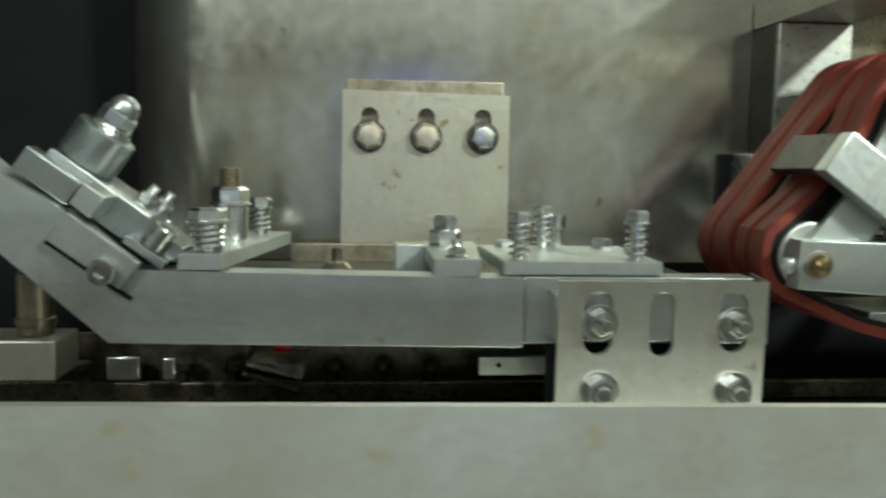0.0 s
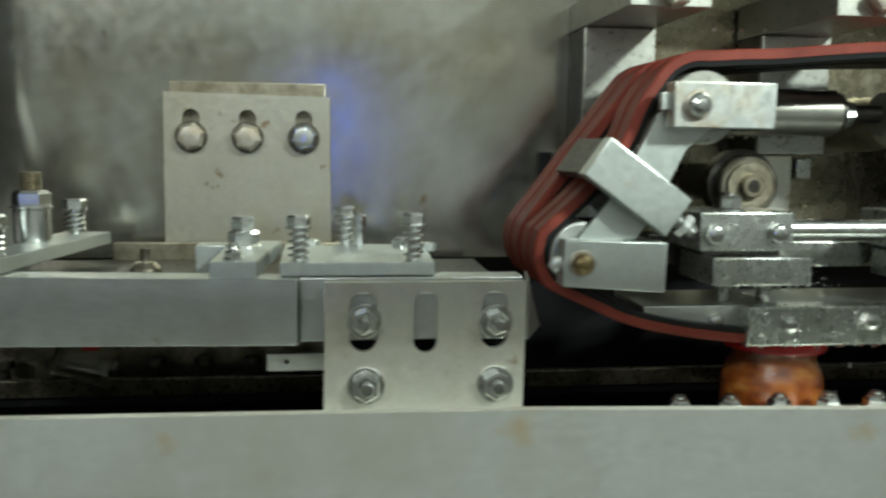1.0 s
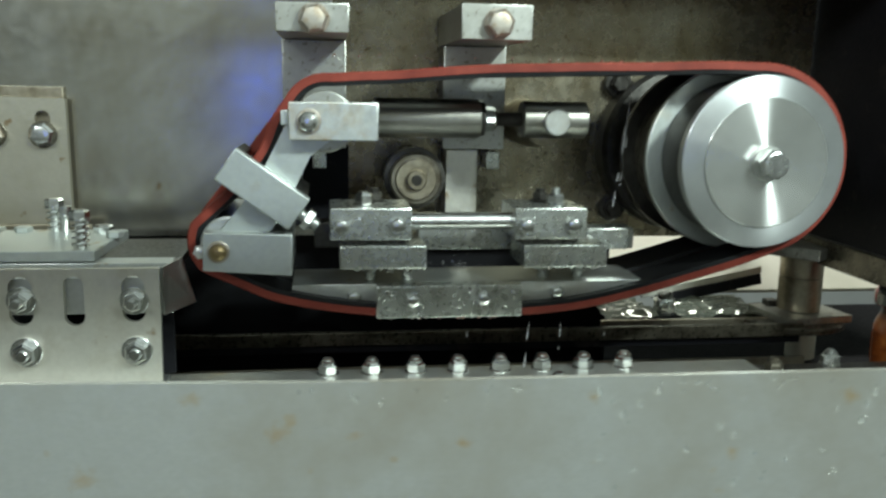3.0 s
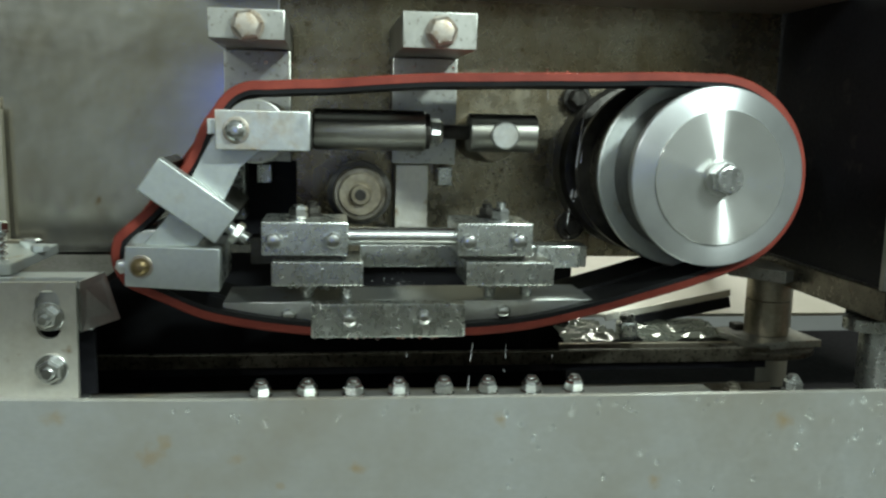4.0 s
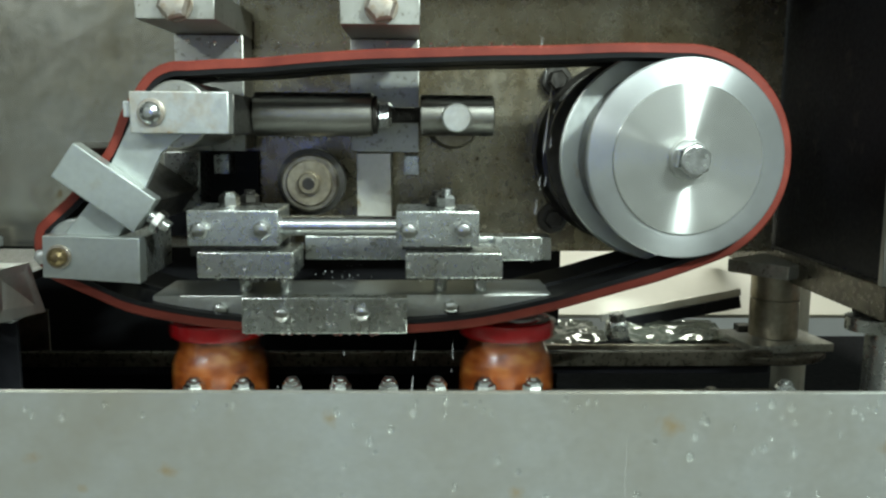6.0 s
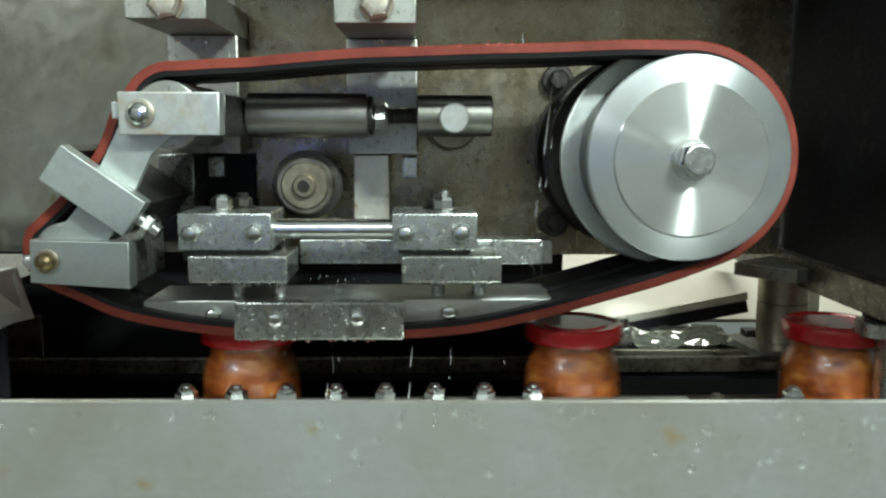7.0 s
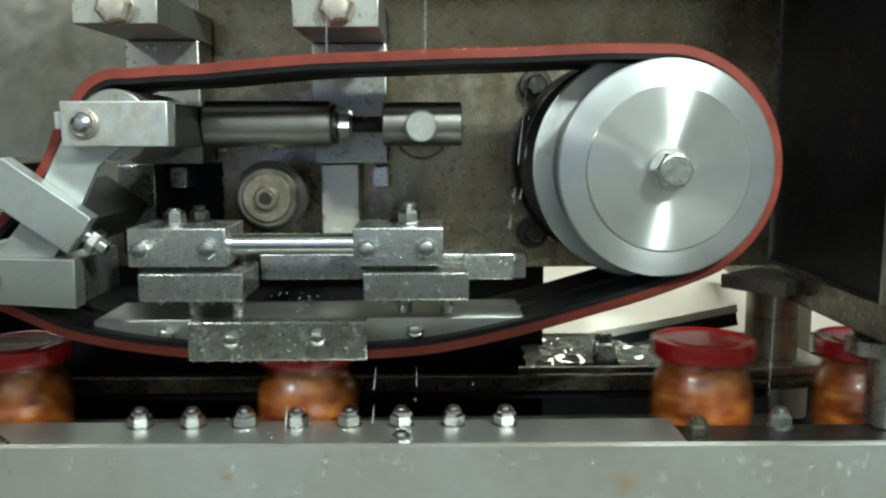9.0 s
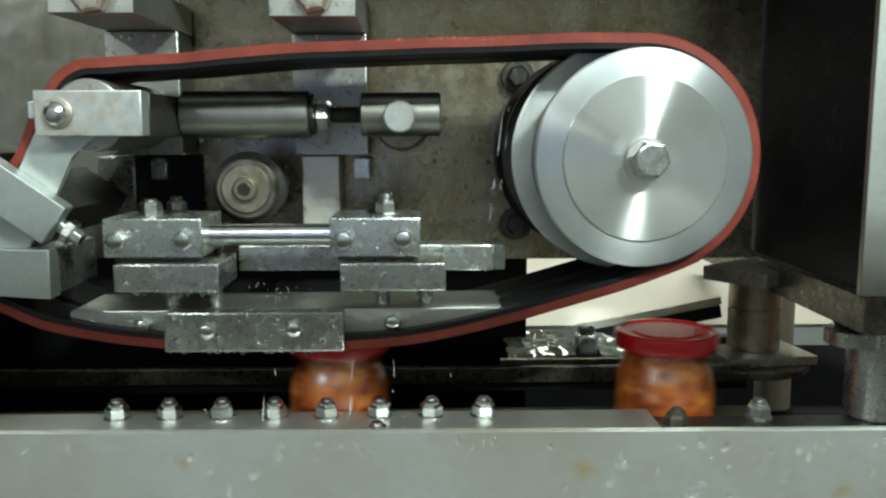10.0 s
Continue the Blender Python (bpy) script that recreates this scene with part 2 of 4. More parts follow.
RIPPLES = plain("rippled_water_gloss", (0.16, 0.18, 0.14), (0.34, 0.36, 0.29), 0.10, 60.0, metallic=0.3, coat=1.0, relief=0.1)
BARREL = metal("dark_turned_steel", (0.38, 0.37, 0.33), (0.25, 0.24, 0.20), (0.32, 0.42), metallic=0.95, cover=(0.42, 0.75), big=26.0, contrast=0.4, depth=0.000004)
CLAMP = metal("smooth_grey_steel", (0.50, 0.53, 0.53), (0.38, 0.40, 0.38), (0.26, 0.36), metallic=0.95, cover=(0.45, 0.8), big=18.0, contrast=0.3, depth=0.00001)
HANGPLATE = metal("wet_smooth_steel", (0.45, 0.45, 0.41), (0.33, 0.325, 0.28), (0.34, 0.46), metallic=0.88, cover=(0.42, 0.75), big=24.0, contrast=0.4, depth=0.00001, spots=(220.0, 0.60, (0.22, 0.21, 0.17)))


def glow(name, colour, strength):
    m, nt, b = material(name)
    b.inputs["Emission Color"].default_value, b.inputs["Emission Strength"].default_value = (*colour, 1), strength
    b.inputs["Base Color"].default_value = (*colour, 1)
    return m


BLUE_SKY = glow("blue_evening_sky", (0.10, 0.20, 1.0), 3.2)


# ---- mesh helpers: all lengths in millimetres ----
def thing(name, label, category, x, y, z, group="", kind=""):
    ob = new(name)
    ob.empty_display_size = 0.01
    ob.location = (x * 0.001, y * 0.001, z * 0.001)
    ob["base"] = (float(x), float(y), float(z))
    return tagged(ob, label, category, group, kind)


def finish(bm, base, smooth=21):
    for v in bm.verts:
        v.co = Vector(((v.co.x - base[0]) * 0.001, (v.co.y - base[1]) * 0.001, (v.co.z - base[2]) * 0.001))
    bmesh.ops.recalc_face_normals(bm, faces=bm.faces)
    me = bpy.data.meshes.new("mesh")
    bm.to_mesh(me)
    bm.free()
    for p in me.polygons:
        p.use_smooth = True
    me.set_sharp_from_angle(angle=radians(smooth))
    return me


def part(name, bm, mat, parent, label="", at=None, kind=""):
    """One mesh under a thing or a part. at: the part's own origin."""
    pb = tuple(parent["base"])
    base = at or pb
    me = finish(bm, base)
    me.materials.append(mat)
    ob = new(name, me)
    ob.parent = parent
    ob.location = tuple((a - b) * 0.001 for a, b in zip(base, pb))
    ob["base"] = tuple(float(v) for v in base)
    return tagged(ob, label, "", "", kind)


def solo(name, bm, mat, label, category, base, group="", kind=""):
    """A thing that is one mesh."""
    me = finish(bm, base)
    me.materials.append(mat)
    ob = new(name, me)
    ob.location = tuple(v * 0.001 for v in base)
    ob["base"] = tuple(float(v) for v in base)
    return tagged(ob, label, category, group, kind)


def edges_of(verts):
    return list({e for v in verts for e in v.link_edges})


def box(bm, x0, x1, y0, y1, z0, z1, bevel=0.6, m=None):
    g = bmesh.ops.create_cube(bm, size=1.0)["verts"]
    for v in g:
        v.co = Vector((x0 + (v.co.x + 0.5) * (x1 - x0), y0 + (v.co.y + 0.5) * (y1 - y0), z0 + (v.co.z + 0.5) * (z1 - z0)))
        if m:
            v.co = m @ v.co
    if bevel:
        bmesh.ops.bevel(bm, geom=edges_of(g), offset=bevel, segments=2, affect="EDGES", profile=0.5)
    return bm


def prism(bm, pts, y0, y1, bevel=0.5):
    """A polygon in x and z, swept from y0 to y1."""
    a = [bm.verts.new((x, y0, z)) for x, z in pts]
    b = [bm.verts.new((x, y1, z)) for x, z in pts]
    n = len(pts)
    bm.faces.new(a)
    bm.faces.new(b[::-1])
    for i in range(n):
        bm.faces.new((a[i], b[i], b[(i + 1) % n], a[(i + 1) % n]))
    if bevel:
        bmesh.ops.bevel(bm, geom=edges_of(a + b), offset=bevel, segments=2, affect="EDGES", profile=0.5)
    return bm


def lathe(bm, p, axis, profile, seg=32, turn=0.0):
    """Turns (distance along the axis, radius) round the axis from p."""
    ax = Vector(axis).normalized()
    u = ax.orthogonal().normalized()
    if abs(ax.y) > 0.9:
        u = Vector((1, 0, 0))
    if abs(ax.z) > 0.9:
        u = Vector((1, 0, 0))
    w = ax.cross(u)
    rings = []
    for d, r in profile:
        o = Vector(p) + ax * d
        if r <= 1e-6:
            rings.append([bm.verts.new(o)])
        else:
            rings.append([bm.verts.new(o + (u * math.cos(turn + 2 * math.pi * i / seg) + w * math.sin(turn + 2 * math.pi * i / seg)) * r) for i in range(seg)])
    for a, b in zip(rings, rings[1:]):
        for i in range(seg):
            j = (i + 1) % seg
            if len(a) == 1 and len(b) == 1:
                continue
            if len(a) == 1:
                bm.faces.new((a[0], b[j], b[i]))
            elif len(b) == 1:
                bm.faces.new((a[i], a[j], b[0]))
            else:
                bm.faces.new((a[i], a[j], b[j], b[i]))
    for ring in (rings[0], rings[-1]):
        if len(ring) > 1:
            bm.faces.new(ring)
    return bm


def rod(bm, p0, p1, r, seg=24, bevel=0.5):
    d = Vector(p1) - Vector(p0)
    L = d.length
    return lathe(bm, p0, d, [(0, r - bevel), (bevel, r), (L - bevel, r), (L, r - bevel)], seg)


def hexnut(bm, p, axis, flats, height, turn=0.0):
    r = flats / math.sqrt(3)
    return lathe(bm, p, axis, [(0, r * 0.93), (0.08 * height, r), (0.78 * height, r), (height, r * 0.80)], 6, turn)


def thread(bm, p, axis, r, length, pitch=1.5):
    n = max(2, int(length / pitch))
    prof = []
    for i in range(n):
        prof += [(i * length / n, r * 0.86), ((i + 0.5) * length / n, r)]
    prof += [(length, r * 0.8)]
    return lathe(bm, p, axis, prof, 16)


def spring(bm, x, y, z0, z1, R, wire, turns):
    steps, sides = int(turns * 18), 6
    rings = []
    for i in range(steps + 1):
        t = i / steps
        a = 2 * math.pi * turns * t
        c = Vector((x + R * math.cos(a), y + R * math.sin(a), z0 + (z1 - z0) * t))
        out = Vector((math.cos(a), math.sin(a), 0))
        rings.append([bm.verts.new(c + (out * math.cos(2 * math.pi * k / sides) + Vector((0, 0, 1)) * math.sin(2 * math.pi * k / sides)) * wire) for k in range(sides)])
    for a, b in zip(rings, rings[1:]):
        for k in range(sides):
            bm.faces.new((a[k], a[(k + 1) % sides], b[(k + 1) % sides], b[k]))
    bm.faces.new(rings[0])
    bm.faces.new(rings[-1])
    return bm


def holed_plate(bm, outer, holes, y0, y1):
    """A plate in x and z with openings right through it."""
    loops = [outer] + holes
    edges = []
    for pts in loops:
        vs = [bm.verts.new((x, y0, z)) for x, z in pts]
        edges += [bm.edges.new((vs[i], vs[(i + 1) % len(vs)])) for i in range(len(vs))]
    faces = [f for f in bmesh.ops.triangle_fill(bm, use_beauty=True, use_dissolve=False, edges=edges)["geom"] if isinstance(f, bmesh.types.BMFace)]
    ext = bmesh.ops.extrude_face_region(bm, geom=faces)["geom"]
    for v in ext:
        if isinstance(v, bmesh.types.BMVert):
            v.co.y = y1
    return bm


def stadium(x, z0, z1, w, n=10):
    r = w / 2
    pts = [(x + r * math.cos(math.pi * i / n), z1 - r + r * math.sin(math.pi * i / n)) for i in range(n + 1)]
    pts += [(x - r * math.cos(math.pi * i / n), z0 + r - r * math.sin(math.pi * i / n)) for i in range(n + 1)]
    return pts


def B():
    return bmesh.new()


FRONT, UP = (0, -1, 0), (0, 0, 1)


def front_bolt(parent, x, y, z, flats=10, head=5, washer=0, mat=None, turn=0.3, stub=0.0, at_label="", washer_mat=None):
    """A hexagon bolt head that faces the viewer, on a face at y."""
    mat = mat or BOLT
    bm = hexnut(B(), (x, y - (1.6 if washer else 0), z), FRONT, flats, head, turn)
    if stub:
        thread(bm, (x, y - (1.6 if washer else 0) - head, z), FRONT, flats * 0.3, stub)
    else:
        lathe(bm, (x, y - (1.6 if washer else 0) - head, z), FRONT, [(-0.2, flats * 0.43), (0.3, flats * 0.40), (0.7, flats * 0.30), (0.95, flats * 0.15), (1.0, 0)], 24)
    b = part("bolt", bm, mat, parent, at_label, at=(x, y, z))
    if washer:
        part("washer", lathe(B(), (x, y, z), FRONT, [(0, washer), (1.3, washer), (1.6, washer - 0.4), (1.6, flats * 0.3)], 28), washer_mat or mat, b)
    return b


def top_bolt(parent, x, y, z, flats=10, head=6, washer=0, mat=None, turn=0.2, stub=0.0, r=0.0, name="bolt"):
    mat = mat or CHROME
    h = 1.5 if washer else 0
    bm = hexnut(B(), (x, y, z + h), UP, flats, head, turn)
    if stub:
        thread(bm, (x, y, z + h + head), UP, r or flats * 0.3, stub)
    b = part(name, bm, mat, parent, at=(x, y, z))
    if washer:
        part("washer", lathe(B(), (x, y, z), UP, [(0, washer), (1.2, washer), (1.5, washer - 0.3)], 24), mat, b)
    return b


def spring_bolt(parent, x, y, z, height, flats=12):
    """A hexagon bolt with a coil spring under its head."""
    bm = hexnut(B(), (x, y, z + height - 6.5), UP, flats, 6.5, 0.25)
    lathe(bm, (x, y, z + height - 7.6), UP, [(0, flats * 0.62), (1.1, flats * 0.62)], 24)
    rod(bm, (x, y, z), (x, y, z + height - 7), 3.4, 16, 0.2)
    b = part("spring_bolt", bm, CHROME, parent, at=(x, y, z))
    part("spring", spring(B(), x, y, z + 0.9, z + height - 8.4, flats * 0.45, flats * 0.07, 4.2), CHROME, b, "coiled wire spring")
    return b


# ---- the room round the machine ----
def slab(name, x0, x1, y0, y1, z0, z1, mat, label, category):
    return solo(name, box(B(), x0, x1, y0, y1, z0, z1, 0), mat, label, category, (x0, y0, z0), kind="structure")


slab("floor", -2600, 2600, -3000, 2400, -1000, -950, ROOMFLOOR, "grey concrete floor of the packing room", "floor")
slab("ceiling", -2600, 2600, -3000, 2400, 1700, 1750, ROOMWALL, "pale painted ceiling of the packing room", "ceiling")
slab("wall_west", -2650, -2600, -3000, 2400, -1000, 1750, ROOMWALL, "pale painted side wall of the room", "wall")
slab("wall_east", 2600, 2650, -3000, 2400, -1000, 1750, ROOMWALL, "pale painted side wall of the room", "wall")
slab("wall_north", -2650, 2650, 2400, 2450, -1000, 1750, ROOMWALL, "pale painted far wall of the room", "wall")


def wall_with_window():
    bm = B()
    holed_plate(bm, [(-2650, -1000), (2650, -1000), (2650, 1750), (-2650, 1750)], [[(-380, -40), (-270, -40), (-270, 520), (-380, 520)]], -3050, -3000)
    solo("wall_south", bm, ROOMWALL, "pale painted wall with a narrow window", "wall", (0, -3000, 0), kind="structure")
    w = thing("window_1", "narrow window with blue evening light outside", "window", -320, -3000, -40, kind="structure")
    fr = B()
    box(fr, -388, -376, -3010, -2985, -48, 528, 1)
    box(fr, -274, -262, -3010, -2985, -48, 528, 1)
    box(fr, -376, -274, -3010, -2985, -48, -36, 1)
    box(fr, -376, -274, -3010, -2985, 516, 528, 1)
    part("window_frame", fr, PALE, w)
    solo("backdrop", box(B(), -700, -60, -3120, -3110, -100, 800, 0), BLUE_SKY, "plain blue evening sky outside the window", "sky", (-360, -3115, 300), kind="structure")


wall_with_window()


# ---- machine body ----
def machine_body():
    # front sheet: its top edge falls slightly towards the outfeed
    bm = B()
    pts = [(-900, -700), (900, -700), (900, 88), (300, 88.6), (170, 89.0), (0, 90.0), (-160, 93.8), (-420, 96.0), (-900, 98)]
    prism(bm, pts, -268, -264.5, 0.5)
    fp = thing("front_panel", "grey stainless front panel with brown drip stains", "panel", 0, -266, -700, kind="structure")
    part("sheet", bm, PANEL_FRONT, fp)
    bm = B()
    vs = []
    for x, z in pts[2:]:
        vs.append((bm.verts.new((x, -264, z - 0.6)), bm.verts.new((x, -260.5, z - 1.4)), bm.verts.new((x, -260.5, z - 3.4)), bm.verts.new((x, -264, z - 2.6))))
    for a, b in zip(vs, vs[1:]):
        for i in range(4):
            bm.faces.new((a[i], a[(i + 1) % 4], b[(i + 1) % 4], b[i]))
    bm.faces.new(vs[0])
    bm.faces.new(vs[-1])
    part("folded_edge", bm, PANEL, fp)
    # top rail over the opening
    bm = box(B(), -900, 900, -300, -266, 262, 302, 1.5)
    solo("top_rail", bm, PANEL, "bright stainless rail above the machine opening", "rail", (0, -280, 262), kind="structure")
    # back wall and its darker bay
    bm = B()
    outer = [(5, 155), (-428, 155)] + [(-428 - 70 * math.sin(k * 0.157), 155 + 70 * (1 - math.cos(k * 0.157))) for k in range(1, 11)]
    inner = [(x + (0 if k < 2 else 3.5), y + 4) for k, (x, y) in enumerate(outer)]
    ring = outer + inner[::-1]
    lo = [bm.verts.new((x, y, 82)) for x, y in ring]
    hi = [bm.verts.new((x, y, 640)) for x, y in ring]
    for k in range(len(ring)):
        bm.faces.new((lo[k], lo[(k + 1) % len(ring)], hi[(k + 1) % len(ring)], hi[k]))
    bm.faces.new(lo)
    bm.faces.new(hi[::-1])
    solo("wall_back", bm, WALL, "stained stainless back wall of the machine", "wall", (0, 155, 82), kind="structure")
    bm = B()
    box(bm, 6, 463, 158, 162, 79, 640, 0.4)
    solo("wall_back_2", bm, WALL2, "stained stainless back wall behind the belt drive", "wall", (200, 158, 86), kind="structure")
    # Black sheet in place of the shade past the wall's end.
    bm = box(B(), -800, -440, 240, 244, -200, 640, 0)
    solo("recess_shade", bm, VOID, "black sheet standing in for the shade behind the infeed arm", "wall", (-600, 232, 0), kind="structure")
    # Out-of-view shelf added to cast shade on the upper back wall.
    solo("shade_shelf", box(B(), -60, 463, 52, 157, 306, 310, 0.5), PANEL, "unseen steel shelf added to shade the wall over the belt drive", "shelf", (200, 157, 306), kind="structure")
    # Black sheet added to keep the depth behind the trough dark.
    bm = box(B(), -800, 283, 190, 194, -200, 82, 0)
    solo("trough_shade", bm, VOID, "added black sheet for the shade at the back of the trough", "wall", (-200, 192, 0), kind="structure")
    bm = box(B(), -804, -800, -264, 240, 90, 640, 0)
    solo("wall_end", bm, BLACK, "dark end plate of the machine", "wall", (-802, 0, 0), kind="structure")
    # Black sheet in place of the shade behind the tensioner.
    solo("wall_shade_sheet", box(B(), -58, 20, 150, 154.3, 92, 164, 0.6), BLACK, "black sheet put in for the shade on the back wall", "cover plate", (-20, 152, 92), kind="structure")
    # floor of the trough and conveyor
    # The floor's black carries the shade inside the trough.
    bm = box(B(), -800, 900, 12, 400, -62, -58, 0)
    solo("trough_floor", bm, VOID, "conveyor trough floor, blackened for the shade inside it", "floor", (0, 40, -60), kind="structure")
    # bolted rail
    r = thing("rail", "wet stainless rail with a row of lock nuts", "rail", 0, -50, -6, kind="structure")
    part("rail_plate", box(B(), -440, 342, -110, 11, -6, 1.2, 0.6), PANEL, r)
    part("rail_end_plate", box(B(), 343, 480, -110, 7, -8, -2.5, 0.6), DARK, r, "dark greasy end plate")
    part("rail_skirt", box(B(), -440, 480, -2, 6, -58, -8.5, 0.3), DARK, r)
    for i in range(8):
        lock_nut(r, i * 100 / 3, 0, 1.2)
    lock_nut(r, 413, 3, -2.5, WETBLOCK)
    lock_nut(r, -137, 0, 1.2)
    lock_nut(r, 168, -46, 1.2)
    lock_nut(r, -66, -50, 1.2)
    lock_nut(r, 354, -14, -2.5, OILY)


def lock_nut(parent, x, y, z, mat=None):
    mat = mat or CHROME
    bm = hexnut(B(), (x, y, z + 1.4), UP, 13, 7.6, 0.35 + 0.37 * (x % 7))
    lathe(bm, (x, y, z + 9), UP, [(0, 5.6), (1.6, 5.3), (2.2, 4.4), (2.2, 3.3)], 24)
    thread(bm, (x, y, z + 8), UP, 3.8, 5.0, 1.2)
    b = part("lock_nut", bm, mat, parent, at=(x, y, z))
    part("washer", lathe(B(), (x, y, z), UP, [(0, 8.3), (1.1, 8.3), (1.4, 7.9)], 26), mat, b)


machine_body()


def housing():
    h = thing("outfeed_housing", "dark steel housing at the outfeed end", "housing", 480, 0, 84, kind="structure")
    part("side_plate", box(B(), 465, 469, -30.5, 300, 84.5, 640, 0.4), BLACK, h)
    part("front_plate", box(B(), 454, 900, -36, -31, 85, 640, 0.6), PANEL, h, "grey stainless front plate")
    part("side_flange", box(B(), 460, 474, -32, 300, 60, 84, 1.2), OILY, h, "greasy flange along the lower edge")
    part("lower_beam", box(B(), 476, 900, -4, 40, 50, 79.5, 1.0), BLACK, h)
    bm = rod(B(), (488, 6, -2), (488, 6, 56), 17, 32, 0.8)
    lathe(bm, (474, 6, 46), UP, [(0, 17), (0.3, 18.4), (9.4, 18.4), (9.7, 17)], 32)
    part("post", bm, WETBLOCK, h, "wet round steel post")


housing()


def machine_frame():
    """Legs and corner posts that carry the machine."""
    f = thing("machine_frame", "welded square-tube frame under the machine", "frame", 0, 0, -950, kind="structure")
    for x in (-880, 860):
        for y in (-255, 340):
            part("leg", box(B(), x, x + 40, y, y + 40, -949, -63, 2), PANEL, f)
        part("corner_post", box(B(), x, x + 40, -262, -224, 60, 262, 2), PANEL, f)
        part("side_beam", box(B(), x + 4, x + 36, -214, 339, -110, -64, 2), PANEL, f)
    part("long_beam", box(B(), -839, 859, 344, 376, -110, -64, 2), PANEL, f)
    part("rail_support", box(B(), -440, 480, -100, -60, -64, -8.5, 1), PANEL, f)
    for x in (-1500, -2200):
        part("conveyor_leg", box(B(), x, x + 40, 26, 66, -949, -50.5, 2), PANEL, f)


machine_frame()


def conveyor():
    c = thing("conveyor", "dark slat conveyor in the trough", "conveyor", 0, 42, -58, kind="structure")
    part("slat_bed", box(B(), -2400, 900, 13, 80, -50, -42, 0.5), DARK, c)
    x = -507.4
    part("guide_rail", box(B(), -800, 440, 88, 94, -4, 8, 0.8), OILY, c)
    part("rail_bracket", box(B(), -800, 440, 94.5, 128, -12, -5, 0.5), BLACK, c)
    part("splash_strip", box(B(), -800, -150, 124, 127, -4, 34, 0.4), KNOB, c, "wet oily splash strip")
    part("low_guide", box(B(), -800, 440, 82, 86, -30, -22, 0.5), BROWN, c)
    i = 0
    while x < -215:
        bm = hexnut(B(), (x, 108, -5), UP, 13, 8, 0.4 + i)
        thread(bm, (x, 108, 3), UP, 4, 13)
        lathe(bm, (x, 108, 12), UP, [(0, 6), (0.5, 6.6), (5, 6.6), (5.5, 6)], 18)
        part("stud", bm, DARK, c, at=(x, 108, -5))
        x += 33.4
        i += 1


conveyor()


def outfeed_post():
    p = thing("outfeed_post", "greasy steel post on a round base plate", "post", 457, 130, -5)
    part("base_plate", lathe(B(), (448, 132, -2), UP, [(0, 51), (1, 52), (5, 52), (6, 51)], 48), OILY, p)
    part("foot_plate", box(B(), -36, 36, -30, 30, 0, 7, 0.8, Matrix.Translation((457, 126, 4.2)) @ pose(0, 0, 0, 0, 0, 8)), SPOTTED, p)
    bm = rod(B(), (457, 130, 11.4), (457, 130, 44), 20, 32, 0.6)
    rod(bm, (457, 130, 44.3), (457, 130, 66), 20, 32, 0.6)
    part("column", bm, BROWN, p)
    part("cap", box(B(), -31, 31, -27, 27, 0, 11, 1, Matrix.Translation((455, 126, 66.5)) @ pose(0, 0, 0, 0, 0, 38)), SPOTTED, p)
    # Cream colour stands in for the light falling on the tube.
    part("lit_tube", rod(B(), (500, 190, -58), (500, 190, 58), 15, 28, 0.6), CREAM, p, "tube coloured pale for the light on it")
    return p


outfeed_post()


def rear_guard():
    g = thing("rear_guard", "cream painted guard sheets behind the outfeed", "guard", 360, 240, 0)
    bm = B()
    box(bm, -220, 220, 0, 330, -2, 2, 0.5, Matrix.Translation((420, 215, 8)) @ pose(0, 0, 0, 22, 0, 0))
    part("sloping_sheet", bm, CREAM, g)
    m = Matrix.Translation((400, 206, 13)) @ pose(0, 0, 0, 0, -11, 0)
    part("edge_strip", box(B(), -60, 58, -2, 2, -5.5, 5.5, 0.3, m), BLACK, g)
    part("sheet_lip", box(B(), -74, 60, -1, 3, 6, 13, 0.4, m), PLATE, g, "grey wet lip of the sheet")


rear_guard()


def wet_slab():
    """Rippled water that lies flat behind the guide rail, built as wavy sheets."""
    t = thing("rippled_pool", "rippled water on a wet slab behind the conveyor rail", "film", 350, 160, 5)
    for n, (x0, x1) in enumerate(((262, 316), (337, 432))):
        bm = B()
        nx, ny = 44, 22
        grid = []
        for i in range(nx):
            col = []
            for k in range(ny):
                x = x0 + (x1 - x0) * i / (nx - 1)
                y = 126 + 84 * k / (ny - 1)
                z = 6 + 5.5 * noise.noise((x * 0.034 + y * 0.02, y * 0.07, n * 3.1)) + 1.6 * noise.noise((x * 0.07, y * 0.14, n + 4.0))
                col.append(bm.verts.new((x + 4 * noise.noise((y * 0.06, 5, n)), y + 5 * noise.noise((x * 0.06, 9, n)), z)))
            grid.append(col)
        for a, b in zip(grid, grid[1:]):
            for k in range(ny - 1):
                bm.faces.new((a[k], a[k + 1], b[k + 1], b[k]))
        bmesh.ops.solidify(bm, geom=list(bm.faces), thickness=0.4)
        # Thin wavy sheet in place of the rippled water surface.
        part("film", bm, RIPPLES, t)
    part("bed_strip", box(B(), 255, 437, 121, 125, -3.5, 5, 0.6), BROWN, t, "brown tarnished strip along the bed")
    lump = box(B(), 318, 336, 140, 156, 2, 20, 3.5)
    hexnut(lump, (327, 148, 20.3), UP, 14, 6, 0.3)
    part("clamp", lump, WETBLOCK, t)
    part("clamp", box(B(), 431, 443, 140, 152, 2, 17, 0.8), DARK, t)


wet_slab()


